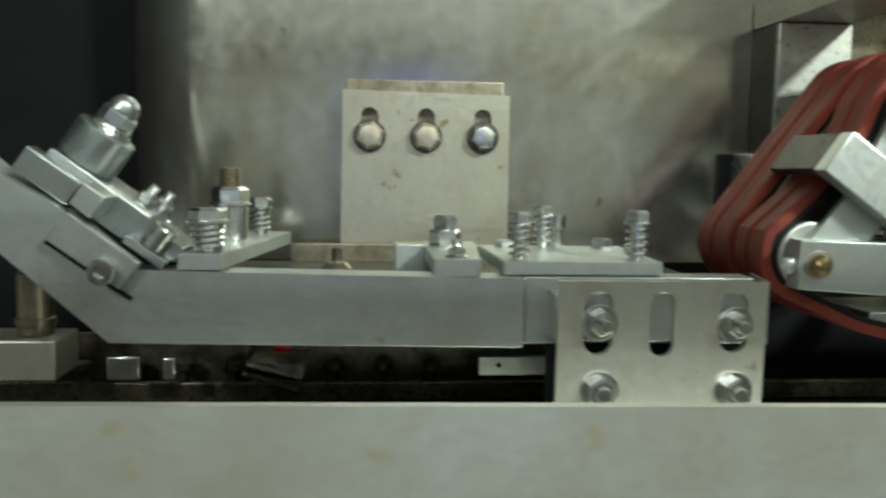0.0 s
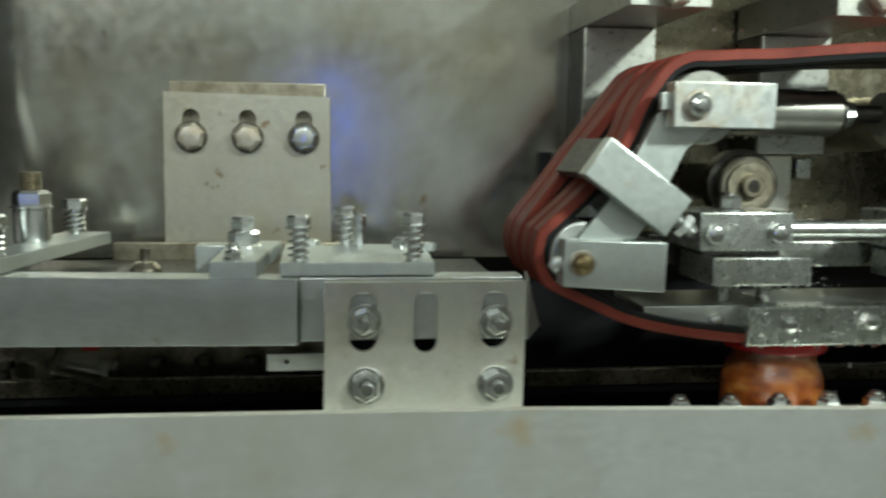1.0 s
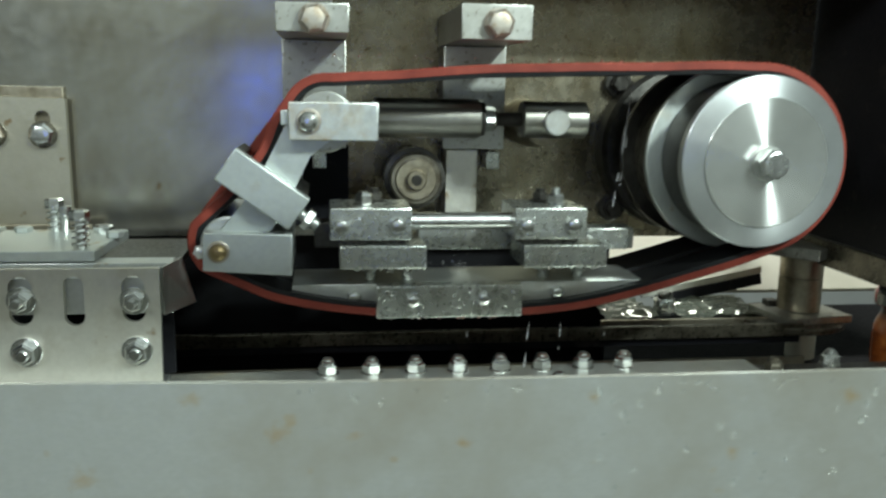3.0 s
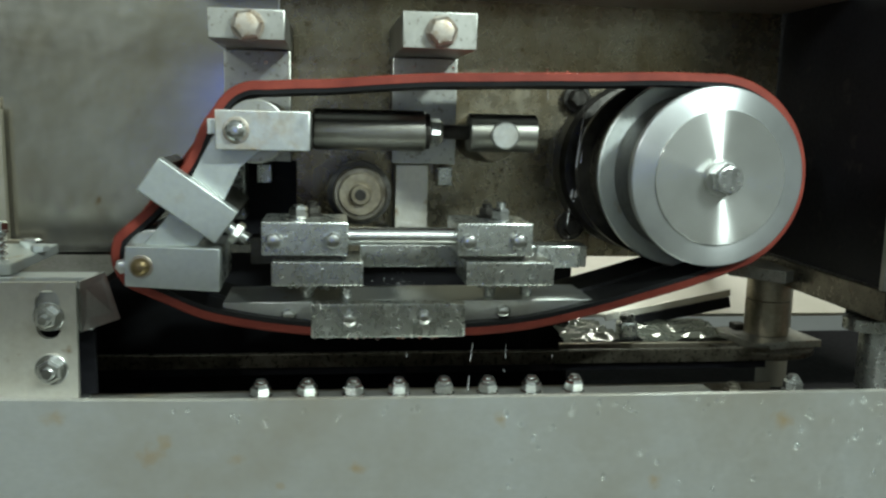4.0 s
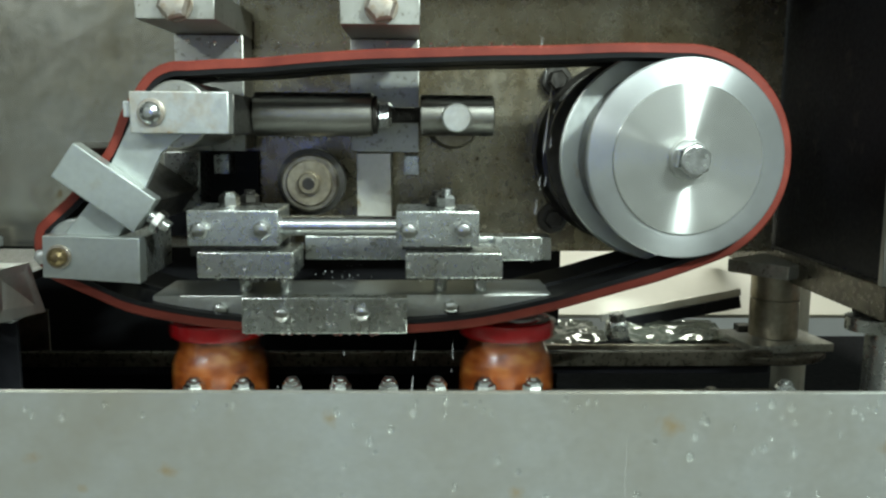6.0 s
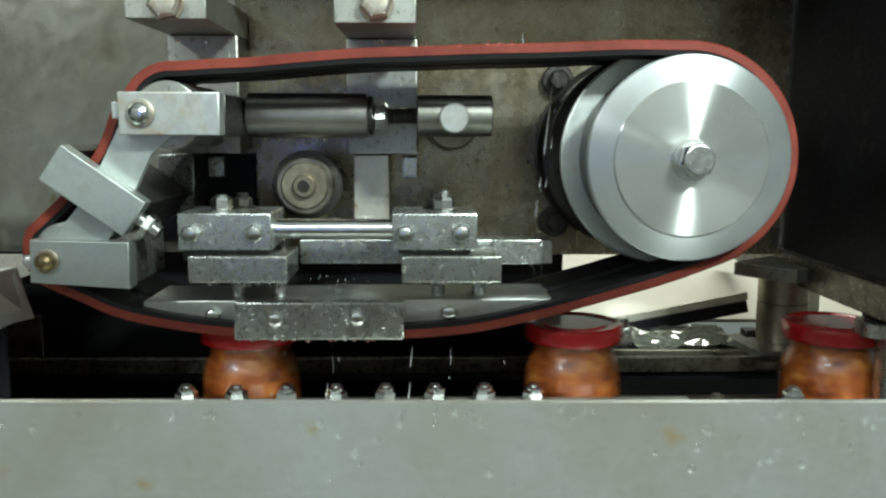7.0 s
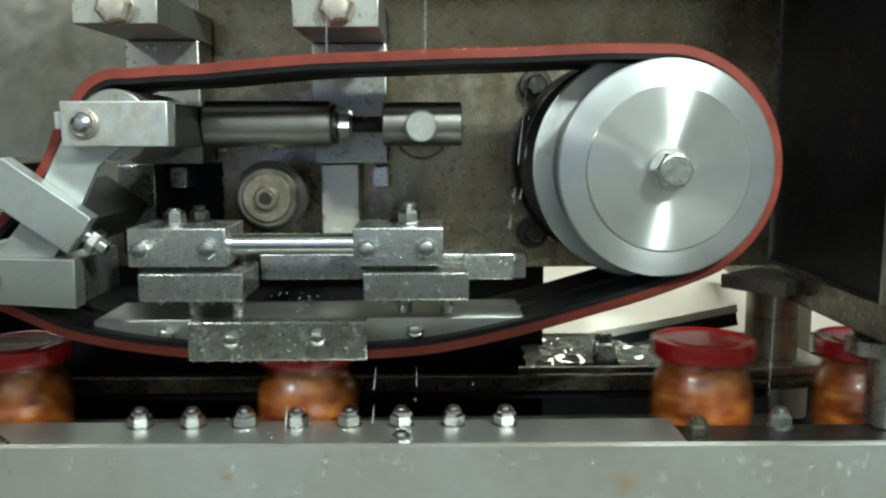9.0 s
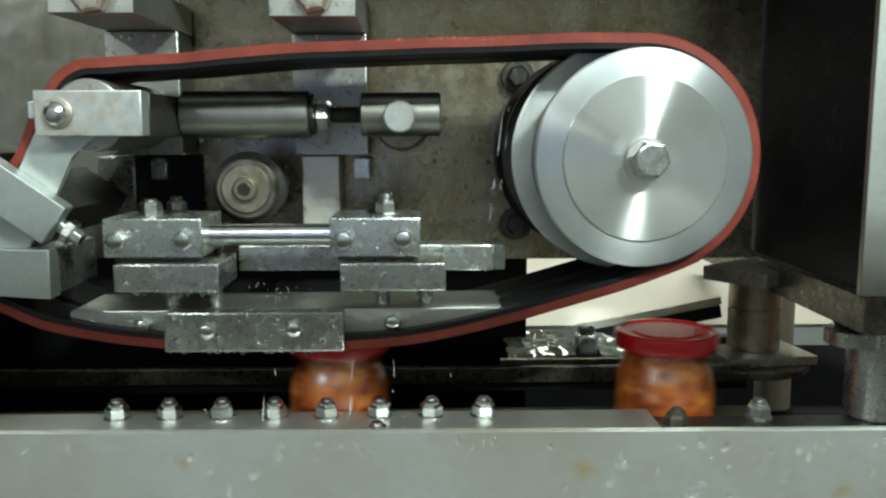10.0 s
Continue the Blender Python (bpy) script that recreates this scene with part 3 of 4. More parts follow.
# ---- uprights on the back wall ----
def hanger(x0, x1, low, shift, z0, z1):
    cx = (x0 + x1) / 2
    h = thing("hanger_bracket", "square steel arm with a hanging plate on the back wall", "bracket", cx, 150, low, group="hangers on the back wall")
    part("arm", box(B(), x0, x1, 19, 154, z0, z1, 0.8), HANGPLATE, h)
    front_bolt(h, cx + 1, 19, (z0 + z1) / 2 - 1, 19, 8, 11.5, RUST, 0.2)
    part("plate", box(B(), x0, x1, 112, 117, 165, z0 - 0.5, 0.8), HANGPLATE, h, "pale plate spotted with drops")
    # Dark colour stands in for the shade on the plate's sides.
    part("standoff", box(B(), x0 + 1, x1 - 0.5, 117.3, 153.5, 166, z0 - 0.6, 0.6), DARK, h, "stand-off block, coloured dark for its shaded sides")
    part("lower_lug", box(B(), x0 + 6 + shift, x0 + 34 + shift, 118, 150, low, 164, 0.8), PLATE if x0 > 50 else WETBLOCK, h)
    part("lug", box(B(), x1 - 10 + shift, x1 + 2 + shift, 128, 152, 146, 162, 0.8), WETBLOCK, h)
    return h


hanger(-36, 17, 116, -19, 255, 276)
hanger(100, 154, 104, -2, 253, 279)


def wall_plate():
    """The slotted plate bolted to the back wall."""
    w = thing("slotted_plate", "square steel plate with three slotted bolts on the wall", "plate", -278, 150, 100)
    holes = []
    for x in (-318, -278, -237.5):
        holes.append(stadium(x, 160, 192, 12.5))
    bm = holed_plate(B(), [(-338, 94), (-218, 94), (-218.5, 202), (-337, 204)], holes, 142, 149)
    part("plate", bm, WALLPLATE, w)
    part("backing_plate", box(B(), -334, -222, 150, 154.5, 110, 212, 0.5), BROWN, w)
    for i, x in enumerate((-318, -278, -237.5)):
        # Washers coloured dark to draw the shadow ring round each bolt.
        front_bolt(w, x, 142, 172, 18, 7, 11.5, RUST if i < 2 else CHROME, 0.3 + 0.5 * i, washer_mat=OILY)


wall_plate()


# ---- infeed arm with its clamps ----
def infeed_arm():
    a = thing("guide_bar", "bent milled steel guide bar with a slanted end", "bar", -340, -20, 57)
    pts = [(-236, 94), (-436, 96.5), (-472, 129), (-499, 144), (-580, 215), (-620, 180), (-499, 104), (-449, 59.5), (-236, 57)]
    part("bar", prism(B(), pts, -30, -8, 0.6), MILLED, a)
    part("bar_extension", box(B(), -235, -108, -24, -4, 58, 94, 0.6), MILLED, a)
    sl = part("slide", prism(B(), [(-476, 113), (-464.5, 126), (-431, 101), (-441, 88)], -37, -30.5, 0.6), MILLED, a)
    bm = lathe(B(), (-448, -37.3, 97.5), FRONT, [(0, 6.6), (5.5, 6.6), (6.2, 6.0), (6.2, 3.2), (3.0, 3.0), (3.0, 0)], 28)
    part("cap_screw", bm, CHROME, sl, "socket cap screw", at=(-448, -37, 97.5))
    part("groove", prism(B(), [(-478.5, 110.5), (-476.8, 112.4), (-441.6, 87.0), (-436, 83.2), (-437.3, 81.4), (-443, 85.2)], -31.2, -29.6, 0.0), BLACK, a)
    # inner wall of the bar's channel
    part("channel_wall", box(B(), -372, -200, 130, 136, 70, 96, 0.6), BROWN, a)
    part("channel_floor", box(B(), -430, -112, -3.5, 129.5, 78, 84, 0.4), DARK, a)
    # dome washer with a stud
    bm = lathe(B(), (-338, 74, 84.3), UP, [(0, 10), (2, 9.6), (5.5, 6.5), (6.5, 3.2)], 28)
    rod(bm, (-338, 74, 90), (-338, 74, 99), 3.2, 14, 0.4)
    part("dome_stud", bm, KNOB, a)
    # low drilled bar underneath
    bm = holed_plate(B(), [(-255, 35), (-205, 35), (-205, 45), (-255, 45)], [[(-244 + 1.6 * math.cos(k * 0.785), 40.5 + 1.6 * math.sin(k * 0.785)) for k in range(8)]], 0, 6)
    part("drilled_strip", bm, STEEL, a)
    # short blocks
    part("stop_block", box(B(), -302, -280, 46, 66, 84.4, 104, 0.7), PALE, a)
    bm = B()
    lo, hi = [], []
    for x, y in ((-283.5, -27), (-258.5, -27), (-250, 78), (-284, 78)):
        lo.append(bm.verts.new((x, y, 94.5)))
        hi.append(bm.verts.new((x, y, 103.5)))
    bm.faces.new(lo)
    bm.faces.new(hi)
    for i in range(4):
        bm.faces.new((lo[i], lo[(i + 1) % 4], hi[(i + 1) % 4], hi[i]))
    bmesh.ops.bevel(bm, geom=list(bm.edges), offset=0.6, segments=2, affect="EDGES")
    part("nut_block", bm, PALE, a)
    top_bolt(a, -272, 44, 103.5, 17, 9, 11, CHROME, 0.1, name="nut")
    top_bolt(a, -272, 44, 114.2, 14, 8.5, 0, CHROME, 0.5)
    top_bolt(a, -271, -19, 103.5, 9, 4, 6, CHROME, 0.3, 4, 3)
    return a


infeed_arm()


def skew_plate(xf0, xf1, xb0, xb1, y0, y1, z0, z1):
    bm = B()
    lo = [bm.verts.new((x, y, z0)) for x, y in ((xf0, y0), (xf1, y0), (xb1, y1), (xb0, y1))]
    hi = [bm.verts.new((x, y, z1)) for x, y in ((xf0, y0), (xf1, y0), (xb1, y1), (xb0, y1))]
    bm.faces.new(lo)
    bm.faces.new(hi)
    for i in range(4):
        bm.faces.new((lo[i], lo[(i + 1) % 4], hi[(i + 1) % 4], hi[i]))
    bmesh.ops.bevel(bm, geom=list(bm.edges), offset=0.6, segments=2, affect="EDGES")
    return bm


def spring_clamps():
    c = thing("spring_clamp", "narrow steel clamp plate with sprung bolts on the bar", "clamp", -400, 10, 97, group="spring clamps")
    part("plate", skew_plate(-415, -393, -402, -371, -26, 122, 96.8, 105), PALE, c)
    spring_bolt(c, -402, -12, 105, 23, 17.5)
    spring_bolt(c, -390, 106, 105, 24, 14)
    bm = rod(B(), (-401.5, 58, 105), (-401.5, 58, 126), 11, 28, 0.8)
    part("spacer", bm, CHROME, c, "bright round spacer")
    top_bolt(c, -401.5, 58, 126.2, 19.5, 9.5, 12.5, CHROME, 0.15, name="nut")
    part("stud", thread(B(), (-401.5, 58, 136.5), UP, 6.6, 12), BROWN, c)
    d = thing("spring_clamp", "wide steel clamp plate with sprung bolts on the bar", "clamp", -200, 10, 94.5, group="spring clamps")
    part("plate", skew_plate(-246, -159, -248, -156, -22, 70, 94.8, 102), PALE, d)
    spring_bolt(d, -236, -10, 102, 26, 12)
    spring_bolt(d, -170.5, -10, 102, 27.5, 12)
    spring_bolt(d, -208.5, 62, 102, 26, 12)
    bm = rod(B(), (-200, 58, 102), (-200, 58, 115), 3.2, 14, 0.3)
    lathe(bm, (-200, 58, 114), UP, [(0, 4.6), (0.5, 5), (8, 5), (8.6, 4.4), (8.6, 2.4), (5, 2.4), (5, 0)], 20)
    part("set_screw", bm, CHROME, d)
    top_bolt(d, -171.5, 56, 102, 13, 6, 0, CHROME, 0.3)
    top_bolt(d, -232, 62, 102, 12, 4, 0, PALE, 0.1)
    top_bolt(d, -158, 34, 102, 11, 5, 0, PALE, 0.1)


spring_clamps()


def slotted_bracket():
    b = thing("slotted_bracket", "upright steel plate with slots and washered bolts", "bracket", -167, -45, 0)
    holes = [stadium(-200.5, 57, 90, 15), stadium(-167, 56, 90, 13), stadium(-129, 58, 90, 15)]
    bm = holed_plate(B(), [(-222, 1), (-112.5, 1), (-111.5, 95), (-221, 95)], holes, -47, -43)
    part("plate", bm, PLATE, b)
    for x, z in ((-200, 74), (-128.5, 73)):
        front_bolt(b, x, -47, z, 11.5, 7, 9.4, CHROME, 0.35, 5)
    for x, z in ((-199, 38.5), (-128, 38)):
        front_bolt(b, x, -47, z, 14, 7, 10.2, CHROME, 0.5, 3)
    bm = B()
    q = [((-111, -43, 95), (-111, -43, 62)), ((-104, -8, 95), (-95, -8, 62)), ((-102.8, -8.6, 95), (-93.8, -8.6, 62)), ((-109.6, -44.5, 95), (-109.6, -44.5, 62))]
    tops = [bm.verts.new(t) for t, _ in q]
    bots = [bm.verts.new(u) for _, u in q]
    bm.faces.new(tops)
    bm.faces.new(bots)
    for i in range(4):
        bm.faces.new((tops[i], tops[(i + 1) % 4], bots[(i + 1) % 4], bots[i]))
    part("side_fin", bm, STEEL, b)
    part("spacer_bar", box(B(), -222, -115, -42.7, -24.5, 63, 88, 0.6), STEEL, b)
    # Black plate added so the slots look dark from the front.
    part("slot_shade_plate", box(B(), -221, -108, -19.5, -16, 12, 57.5, 0.5), BLACK, b)
    part("foot", box(B(), -222, -112, -42.7, -20, 0.3, 12, 0.6), STEEL, b)
    for x in (-210, -190, -150, -118):
        bm = hexnut(B(), (x, -52, 0.3), UP, 9, 5, x)
        part("foot_screw", bm, CHROME, b, at=(x, -52, 0))


slotted_bracket()


def pivot_clamp():
    """The slanted clamp with a dome nut above the infeed arm."""
    p = thing("pivot_clamp", "slanted steel clamp with a dome nut", "clamp", -465, 5, 130)
    m = Matrix.Translation((-469, 5, 150)) @ pose(0, 0, 0, 0, 35.5, 0)
    local = [(-14, -15), (-14, 0), (46, 0), (50, -4), (70, -4), (70, -13), (40, -18), (10, -18)]
    bm = prism(B(), local, -13, 24, 0.8)
    for v in bm.verts:
        v.co = m @ Vector((v.co.x, v.co.y - 5, v.co.z))
    part("clamp_plate", bm, CLAMP, p)
    part("front_lug", box(B(), -20, 12, -31, -18.5, -17.5, -3.5, 0.9, m), CLAMP, p)
    part("square_lug", box(B(), 14, 27, -38, -18.5, -14, -1, 0.9, m), MILLED, p)
    ax = m.to_3x3() @ Vector((0, 0, 1))
    o = m @ Vector((0, 0, 0.3))
    bm = lathe(B(), o, ax, [(0, 15.6), (0.6, 16.4), (20, 16.4), (21, 15.4), (21.2, 9)], 40)
    part("sleeve", bm, CLAMP, p, "bright round sleeve")
    bm = lathe(B(), o, ax, [(21.3, 11.5), (22.4, 12), (23.4, 11.5), (23.6, 10), (25.4, 10.6), (26, 10)], 32)
    part("washer", bm, CHROME, p)
    bm = hexnut(B(), o + ax * 26.2, ax, 17, 8, 0.5)
    lathe(bm, o + ax * 34, ax, [(0, 8.2), (3, 8.0), (5.8, 6.9), (8.0, 4.6), (9.2, 0)], 32)
    part("dome_nut", bm, CLAMP, p)
    for lx, ly, h in ((36, 4, 0.2), (43, 15, 0.2)):
        c = m @ Vector((lx, ly, h))
        bm = hexnut(B(), c, ax, 10, 6, 0.3)
        thread(bm, c + ax * 6, ax, 3, 5, 1.2)
        part("bolt", bm, CHROME, p, at=tuple(c))
    c = m @ Vector((57, -22, -12))
    bm = lathe(B(), c, ax, [(0, 6.6), (0.6, 7.2), (12, 7.2), (13, 6.5), (13, 3.4), (9, 3.2), (9, 0)], 28)
    part("cap_screw", bm, CHROME, p, "socket cap screw", at=tuple(c))
    part("screw_seat", box(B(), 44, 68, -29.5, -18.3, -17, -12.3, 0.7, m), CLAMP, p)


pivot_clamp()


def infeed_clutter():
    bm = B()
    box(bm, -570, -500, 40, 80, 22, 46, 1.2)
    solo("stop_bar", bm, PLATE, "stained pale steel stop at the infeed", "bar", (-500, 60, 14))
    s = thing("infeed_post", "tarnished round post with a collar", "post", -517, 60, 46)
    solo("shiny_tab", box(B(), -474, -455, 50, 56, 20, 34, 0.8), CHROME, "bright wet steel tab in the trough", "bracket", (-465, 53, 20))
    solo("shiny_tab", box(B(), -441, -434, 50, 56, 20, 33, 0.8), CHROME, "narrow bright wet steel tab in the trough", "bracket", (-437, 53, 20))
    part("column", rod(B(), (-518, 60, 46.2), (-518, 60, 84), 10.5, 28, 0.6), BROWN, s)
    part("collar", rod(B(), (-518, 60, 52), (-518, 60, 57), 11.8, 28, 0.6), BROWN, s)
    bm = lathe(B(), (-392, 66, 30), (0.96, 0, -0.25), [(0, 12), (34, 15), (35, 15), (35, 14), (1, 11), (1, 0)], 28)
    solo("plastic_cup", bm, FILM, "dirty translucent plastic cup lying behind the bar", "cup", (-375, 66, 15))
    solo("red_clip", box(B(), -376, -366, 60, 70, 34, 52, 1), RED_PLASTIC, "small red plastic clip behind the bar", "clip", (-371, 65, 34))


infeed_clutter()


# ---- belt drive ----
PUL = (327.0, -20.0, 166.0)


def arc(cx, cz, r, a0, a1, n):
    return [(cx + r * math.cos(radians(a0 + (a1 - a0) * i / n)), cz + r * math.sin(radians(a0 + (a1 - a0) * i / n))) for i in range(n + 1)]


def belt_line(far):
    """The outer line of the belt, from the top of the pulley round the idlers and back."""
    pts = arc(327, 166, 74.5, 92, -62, 26)
    pts = pts[::-1]
    pts += [(285, 240.5), (240, 238.5), (200, 237.6), (160, 236.0), (120, 234.6), (80, 231.5), (50, 228.6), (25, 227.4), (6, 226.0)]
    pts += arc(0, 194, 32, 92, 141 if far else 152, 7)
    pts += [(-42, 191.5), (-59, 169), (-76, 146)] if far else [(-38, 195), (-47, 173), (-62, 153), (-76, 138)]
    pts += arc(-70, 106, 29, 142 if far else 150, 232, 8)
    pts += [(-62, 71.5), (-39, 61.5), (-5, 54), (34, 49), (60, 47.5), (93, 46.8), (130, 47), (165, 48.5), (199, 52.5), (244, 62.5), (290, 75.5), (325, 86)]
    return smooth_loop(pts, 260)


def smooth_loop(pts, n):
    """Evenly spaced points on a closed, rounded line through pts."""
    P = [Vector((x, 0, z)) for x, z in pts]
    k = len(P)
    fine = []
    for i in range(k):
        a, b, c, d = P[i - 1], P[i], P[(i + 1) % k], P[(i + 2) % k]
        for s in range(8):
            t = s / 8
            fine.append(0.5 * ((2 * b) + (c - a) * t + (2 * a - 5 * b + 4 * c - d) * t * t + (3 * b - a - 3 * c + d) * t ** 3))
    for _ in range(3):
        fine = [(fine[i - 1] + 2 * fine[i] + fine[(i + 1) % len(fine)]) / 4 for i in range(len(fine))]
    lens = [0.0]
    for i in range(len(fine)):
        lens.append(lens[-1] + (fine[(i + 1) % len(fine)] - fine[i]).length)
    out, j = [], 0
    for q in range(n):
        want = lens[-1] * q / n
        while lens[j + 1] < want:
            j += 1
        f = (want - lens[j]) / max(1e-9, lens[j + 1] - lens[j])
        out.append(fine[j].lerp(fine[(j + 1) % len(fine)], f))
    return out


def belt_band(line, section, shift):
    """Sweeps a section of (y, inward) points along the line."""
    bm = B()
    n = len(line)
    mid = sum(line, Vector()) / n
    rings = []
    for i, p in enumerate(line):
        t = (line[(i + 1) % n] - line[i - 1]).normalized()
        inward = Vector((-t.z, 0, t.x))
        if inward.dot(mid - p) < 0:
            inward = -inward
        wob = 0.9 * noise.noise((i * 0.11, shift, 0))
        rings.append([bm.verts.new((p + inward * d) + Vector((0, y + wob, 0))) for y, d in section])
    m = len(section)
    for i in range(n):
        a, b = rings[i], rings[(i + 1) % n]
        for k in range(m):
            bm.faces.new((a[k], a[(k + 1) % m], b[(k + 1) % m], b[k]))
    return bm


def belts():
    for y0, y1 in ((-9, 27), (36, 84)):
        b = thing("drive_belt", "red rubber belt with a black inner layer", "belt", 327, (y0 + y1) / 2, 47, group="pair of belts over the pulley")
        w = y1 - y0
        line = belt_line(y0 > 30)
        red = [(y0, 1.2), (y0 + 1.2, 0)]
        for k in (1, 2, 3):
            dip = 1.6 if k == 2 else 0.4
            red += [(y0 + w * k / 4 - 3.5, 0.0), (y0 + w * k / 4 - 0.8, dip), (y0 + w * k / 4 + 0.8, dip), (y0 + w * k / 4 + 3.5, 0.0)]
        red += [(y1 - 1.2, 0), (y1, 1.2), (y1, 6.0), (y0, 6.0)]
        part("red_layer", belt_band(line, red, y0), RED_RUBBER, b)
        part("black_layer", belt_band(line, [(y0 + 0.6, 6.05), (y1 - 0.6, 6.05), (y1 - 1, 9.3), (y0 + 1, 9.3)], y0), BLACK_RUBBER, b)


belts()


def pulley():
    p = thing("pulley", "bright face-turned steel belt pulley", "pulley", *PUL)
    x, y, z = PUL
    prof = [(-2.5, 30), (-3.0, 47), (-3.0, 49), (-0.2, 64.0), (0.6, 65), (6.5, 65), (7.5, 64)]
    bm = lathe(B(), (x, y, z), (0, 1, 0), prof, 96)
    part("front_disc", bm, TURNED_RIM, p)
    part("disc_face", lathe(B(), (x, y, z), (0, 1, 0), [(-4.4, 13), (-4.4, 48.4), (-4.0, 48.9), (-2.6, 48.9)], 96), TURNED, p)
    part("rim_line", lathe(B(), (x, y, z), (0, 1, 0), [(7.7, 62.0), (7.8, 64.2), (10, 64.2), (10.2, 62.0)], 96), STEEL, p)
    part("drum", lathe(B(), (x, y, z), (0, 1, 0), [(10.4, 57), (10.6, 58), (105, 58), (105.2, 57)], 96), DARK, p)
    # Belt seats coloured dark for the shade in the gaps between flanges.
    part("belt_seat", lathe(B(), (x, y, z), (0, 1, 0), [(12, 58.2), (12.4, 61.5), (47.6, 61.5), (48, 58.2)], 96), DARK, p)
    part("flange", lathe(B(), (x, y, z), (0, 1, 0), [(48.5, 58.2), (48.6, 72.8), (49.2, 74), (54, 74), (54.6, 73), (54.6, 58.2)], 96), PALE, p, "pale guide flange between the belts")
    part("belt_seat", lathe(B(), (x, y, z), (0, 1, 0), [(55, 58.2), (55.4, 63.4), (104.6, 63.4), (105, 58.2)], 96), OILY, p)
    part("rear_disc", lathe(B(), (x, y, z), (0, 1, 0), [(105.4, 55), (105.5, 73), (106.2, 74), (112, 74), (113, 73)], 96), DARK, p)
    hub = part("hub", lathe(B(), (x, y - 4.0, z), FRONT, [(-0.6, 11), (0.0, 12.8), (3, 12.8), (3.6, 12.2), (3.6, 6)], 40), STEEL, p, "steel washer")
    bm = hexnut(B(), (x, y - 7.7, z), FRONT, 19.5, 12, 0.2)
    lathe(bm, (x, y - 19.5, z), FRONT, [(0, 9.5), (0.7, 9.3), (1.0, 8.6), (1.0, 0)], 32)
    part("hub_bolt", bm, CHROME, p, "large hexagon bolt")
    for k in range(6):
        a = k * math.pi / 3 + 0.2
        part("grade_mark", lathe(B(), (x + 6.3 * math.cos(a), y - 20.6, z + 6.3 * math.sin(a)), FRONT, [(0, 1.3), (0.3, 1.1), (0.3, 0)], 10), WETBLOCK, p)
    s = thing("pulley_shaft", "dark shaft and bearing behind the pulley", "shaft", 327, 125, 166)
    part("shaft", rod(B(), (327, 95, 166), (327, 158, 166), 20, 28, 0.5), DARK, s)
    bf = part("bearing_flange", lathe(B(), (327, 157, 166), FRONT, [(0, 76), (22, 76), (26, 72), (30, 44), (44, 40)], 40), DARK, s)
    for k in range(4):
        a = k * math.pi / 2 + 0.78
        c = (327 + 82 * math.cos(a), 157.5, 166 + 82 * math.sin(a))
        bm = lathe(B(), c, FRONT, [(0, 13), (6, 13), (7, 12)], 28)
        hexnut(bm, (c[0], c[1] - 7.2, c[2]), FRONT, 15, 9, 0.2)
        part("flange_bolt", bm, DARK, s, at=c)
    return p


PULLEY = pulley()


def dome_bolt(parent, x, y, z, r, mat):
    b = part("dome_bolt", lathe(B(), (x, y - 1.5, z), FRONT, [(0, r), (2.5, r), (4.5, r * 0.8), (6.0, r * 0.45), (6.4, 0)], 24), mat, parent, at=(x, y, z))
    part("washer", lathe(B(), (x, y, z), FRONT, [(0, r + 1.8), (1.2, r + 1.8), (1.5, r + 1.3)], 24), RUST, b)


def tensioner():
    t = thing("belt_tensioner", "pale steel tensioner with two idlers and a link", "tensioner", -30, 0, 86)
    # upper fork
    up = part("upper_block", box(B(), -25.5, 35.5, -32, -19, 180, 206, 0.8), PALE_RUST, t)
    part("upper_web", box(B(), 18, 36.2, -18.7, 62, 179, 205, 0.8), DARK, t)
    dome_bolt(t, -12, -32, 193, 6.8, CHROME)
    part("tab", box(B(), -31, -25.8, -27, -22, 190, 200, 0.6), PALE, t)
    part("upper_idler", lathe(B(), (-1, -16, 192), (0, 1, 0), [(0, 20.5), (0.6, 21.5), (97, 21.5), (97.6, 20)], 48), HANGPLATE, t)
    # link
    bm = prism(B(), [(4, 197), (-12, 203), (-30, 187), (-52, 142), (-78, 112), (-72, 92), (-52, 98), (-30, 128), (-12, 168), (6, 182)], -17.5, -12.5, 0.6)
    part("link", bm, PALE, t)
    # middle block on the slant
    m = Matrix.Translation((-44, 0, 146)) @ pose(0, 0, 0, 0, 35.5, 0)
    part("middle_block", box(B(), -30.5, 30.5, -31, -18, -13, 13, 0.9, m), PALE, t)
    # Web and end cheek coloured dark for the shade on the block's sides.
    part("middle_web", box(B(), -6, 30, -17.8, 80, -11, 11, 0.8, m), DARK, t)
    part("end_cheek", box(B(), -30.5, -23.5, -17.8, 34, -12.5, 12.5, 0.8, m), DARK, t)
    d = m.to_3x3() @ Vector((1, 0, 0))
    o = m @ Vector((31, -22, 0))
    bm = thread(B(), o, d, 5.0, 15)
    hexnut(bm, o + d * 4, d, 14, 6, 0.3)
    part("adjuster_screw", bm, CHROME, t)
    # lower block and idler
    part("lower_block", prism(B(), [(-86, 88.5), (-24.5, 84.5), (-24, 114), (-85, 115.5)], -28, -14, 0.8), PALE, t)
    part("lower_web", box(B(), -42, -24.5, -13.7, 45, 86, 113, 0.8), WETBLOCK, t)
    dome_bolt(t, -75, -28, 102, 6.0, BRASS)
    part("lower_idler", lathe(B(), (-70, -12.3, 105), (0, 1, 0), [(0, 18), (0.8, 19.4), (95, 19.4), (96, 18)], 40), STEEL, t)
    front_bolt(t, -88, -20, 101, 9, 4, 0, BOLT, 0.2)


tensioner()


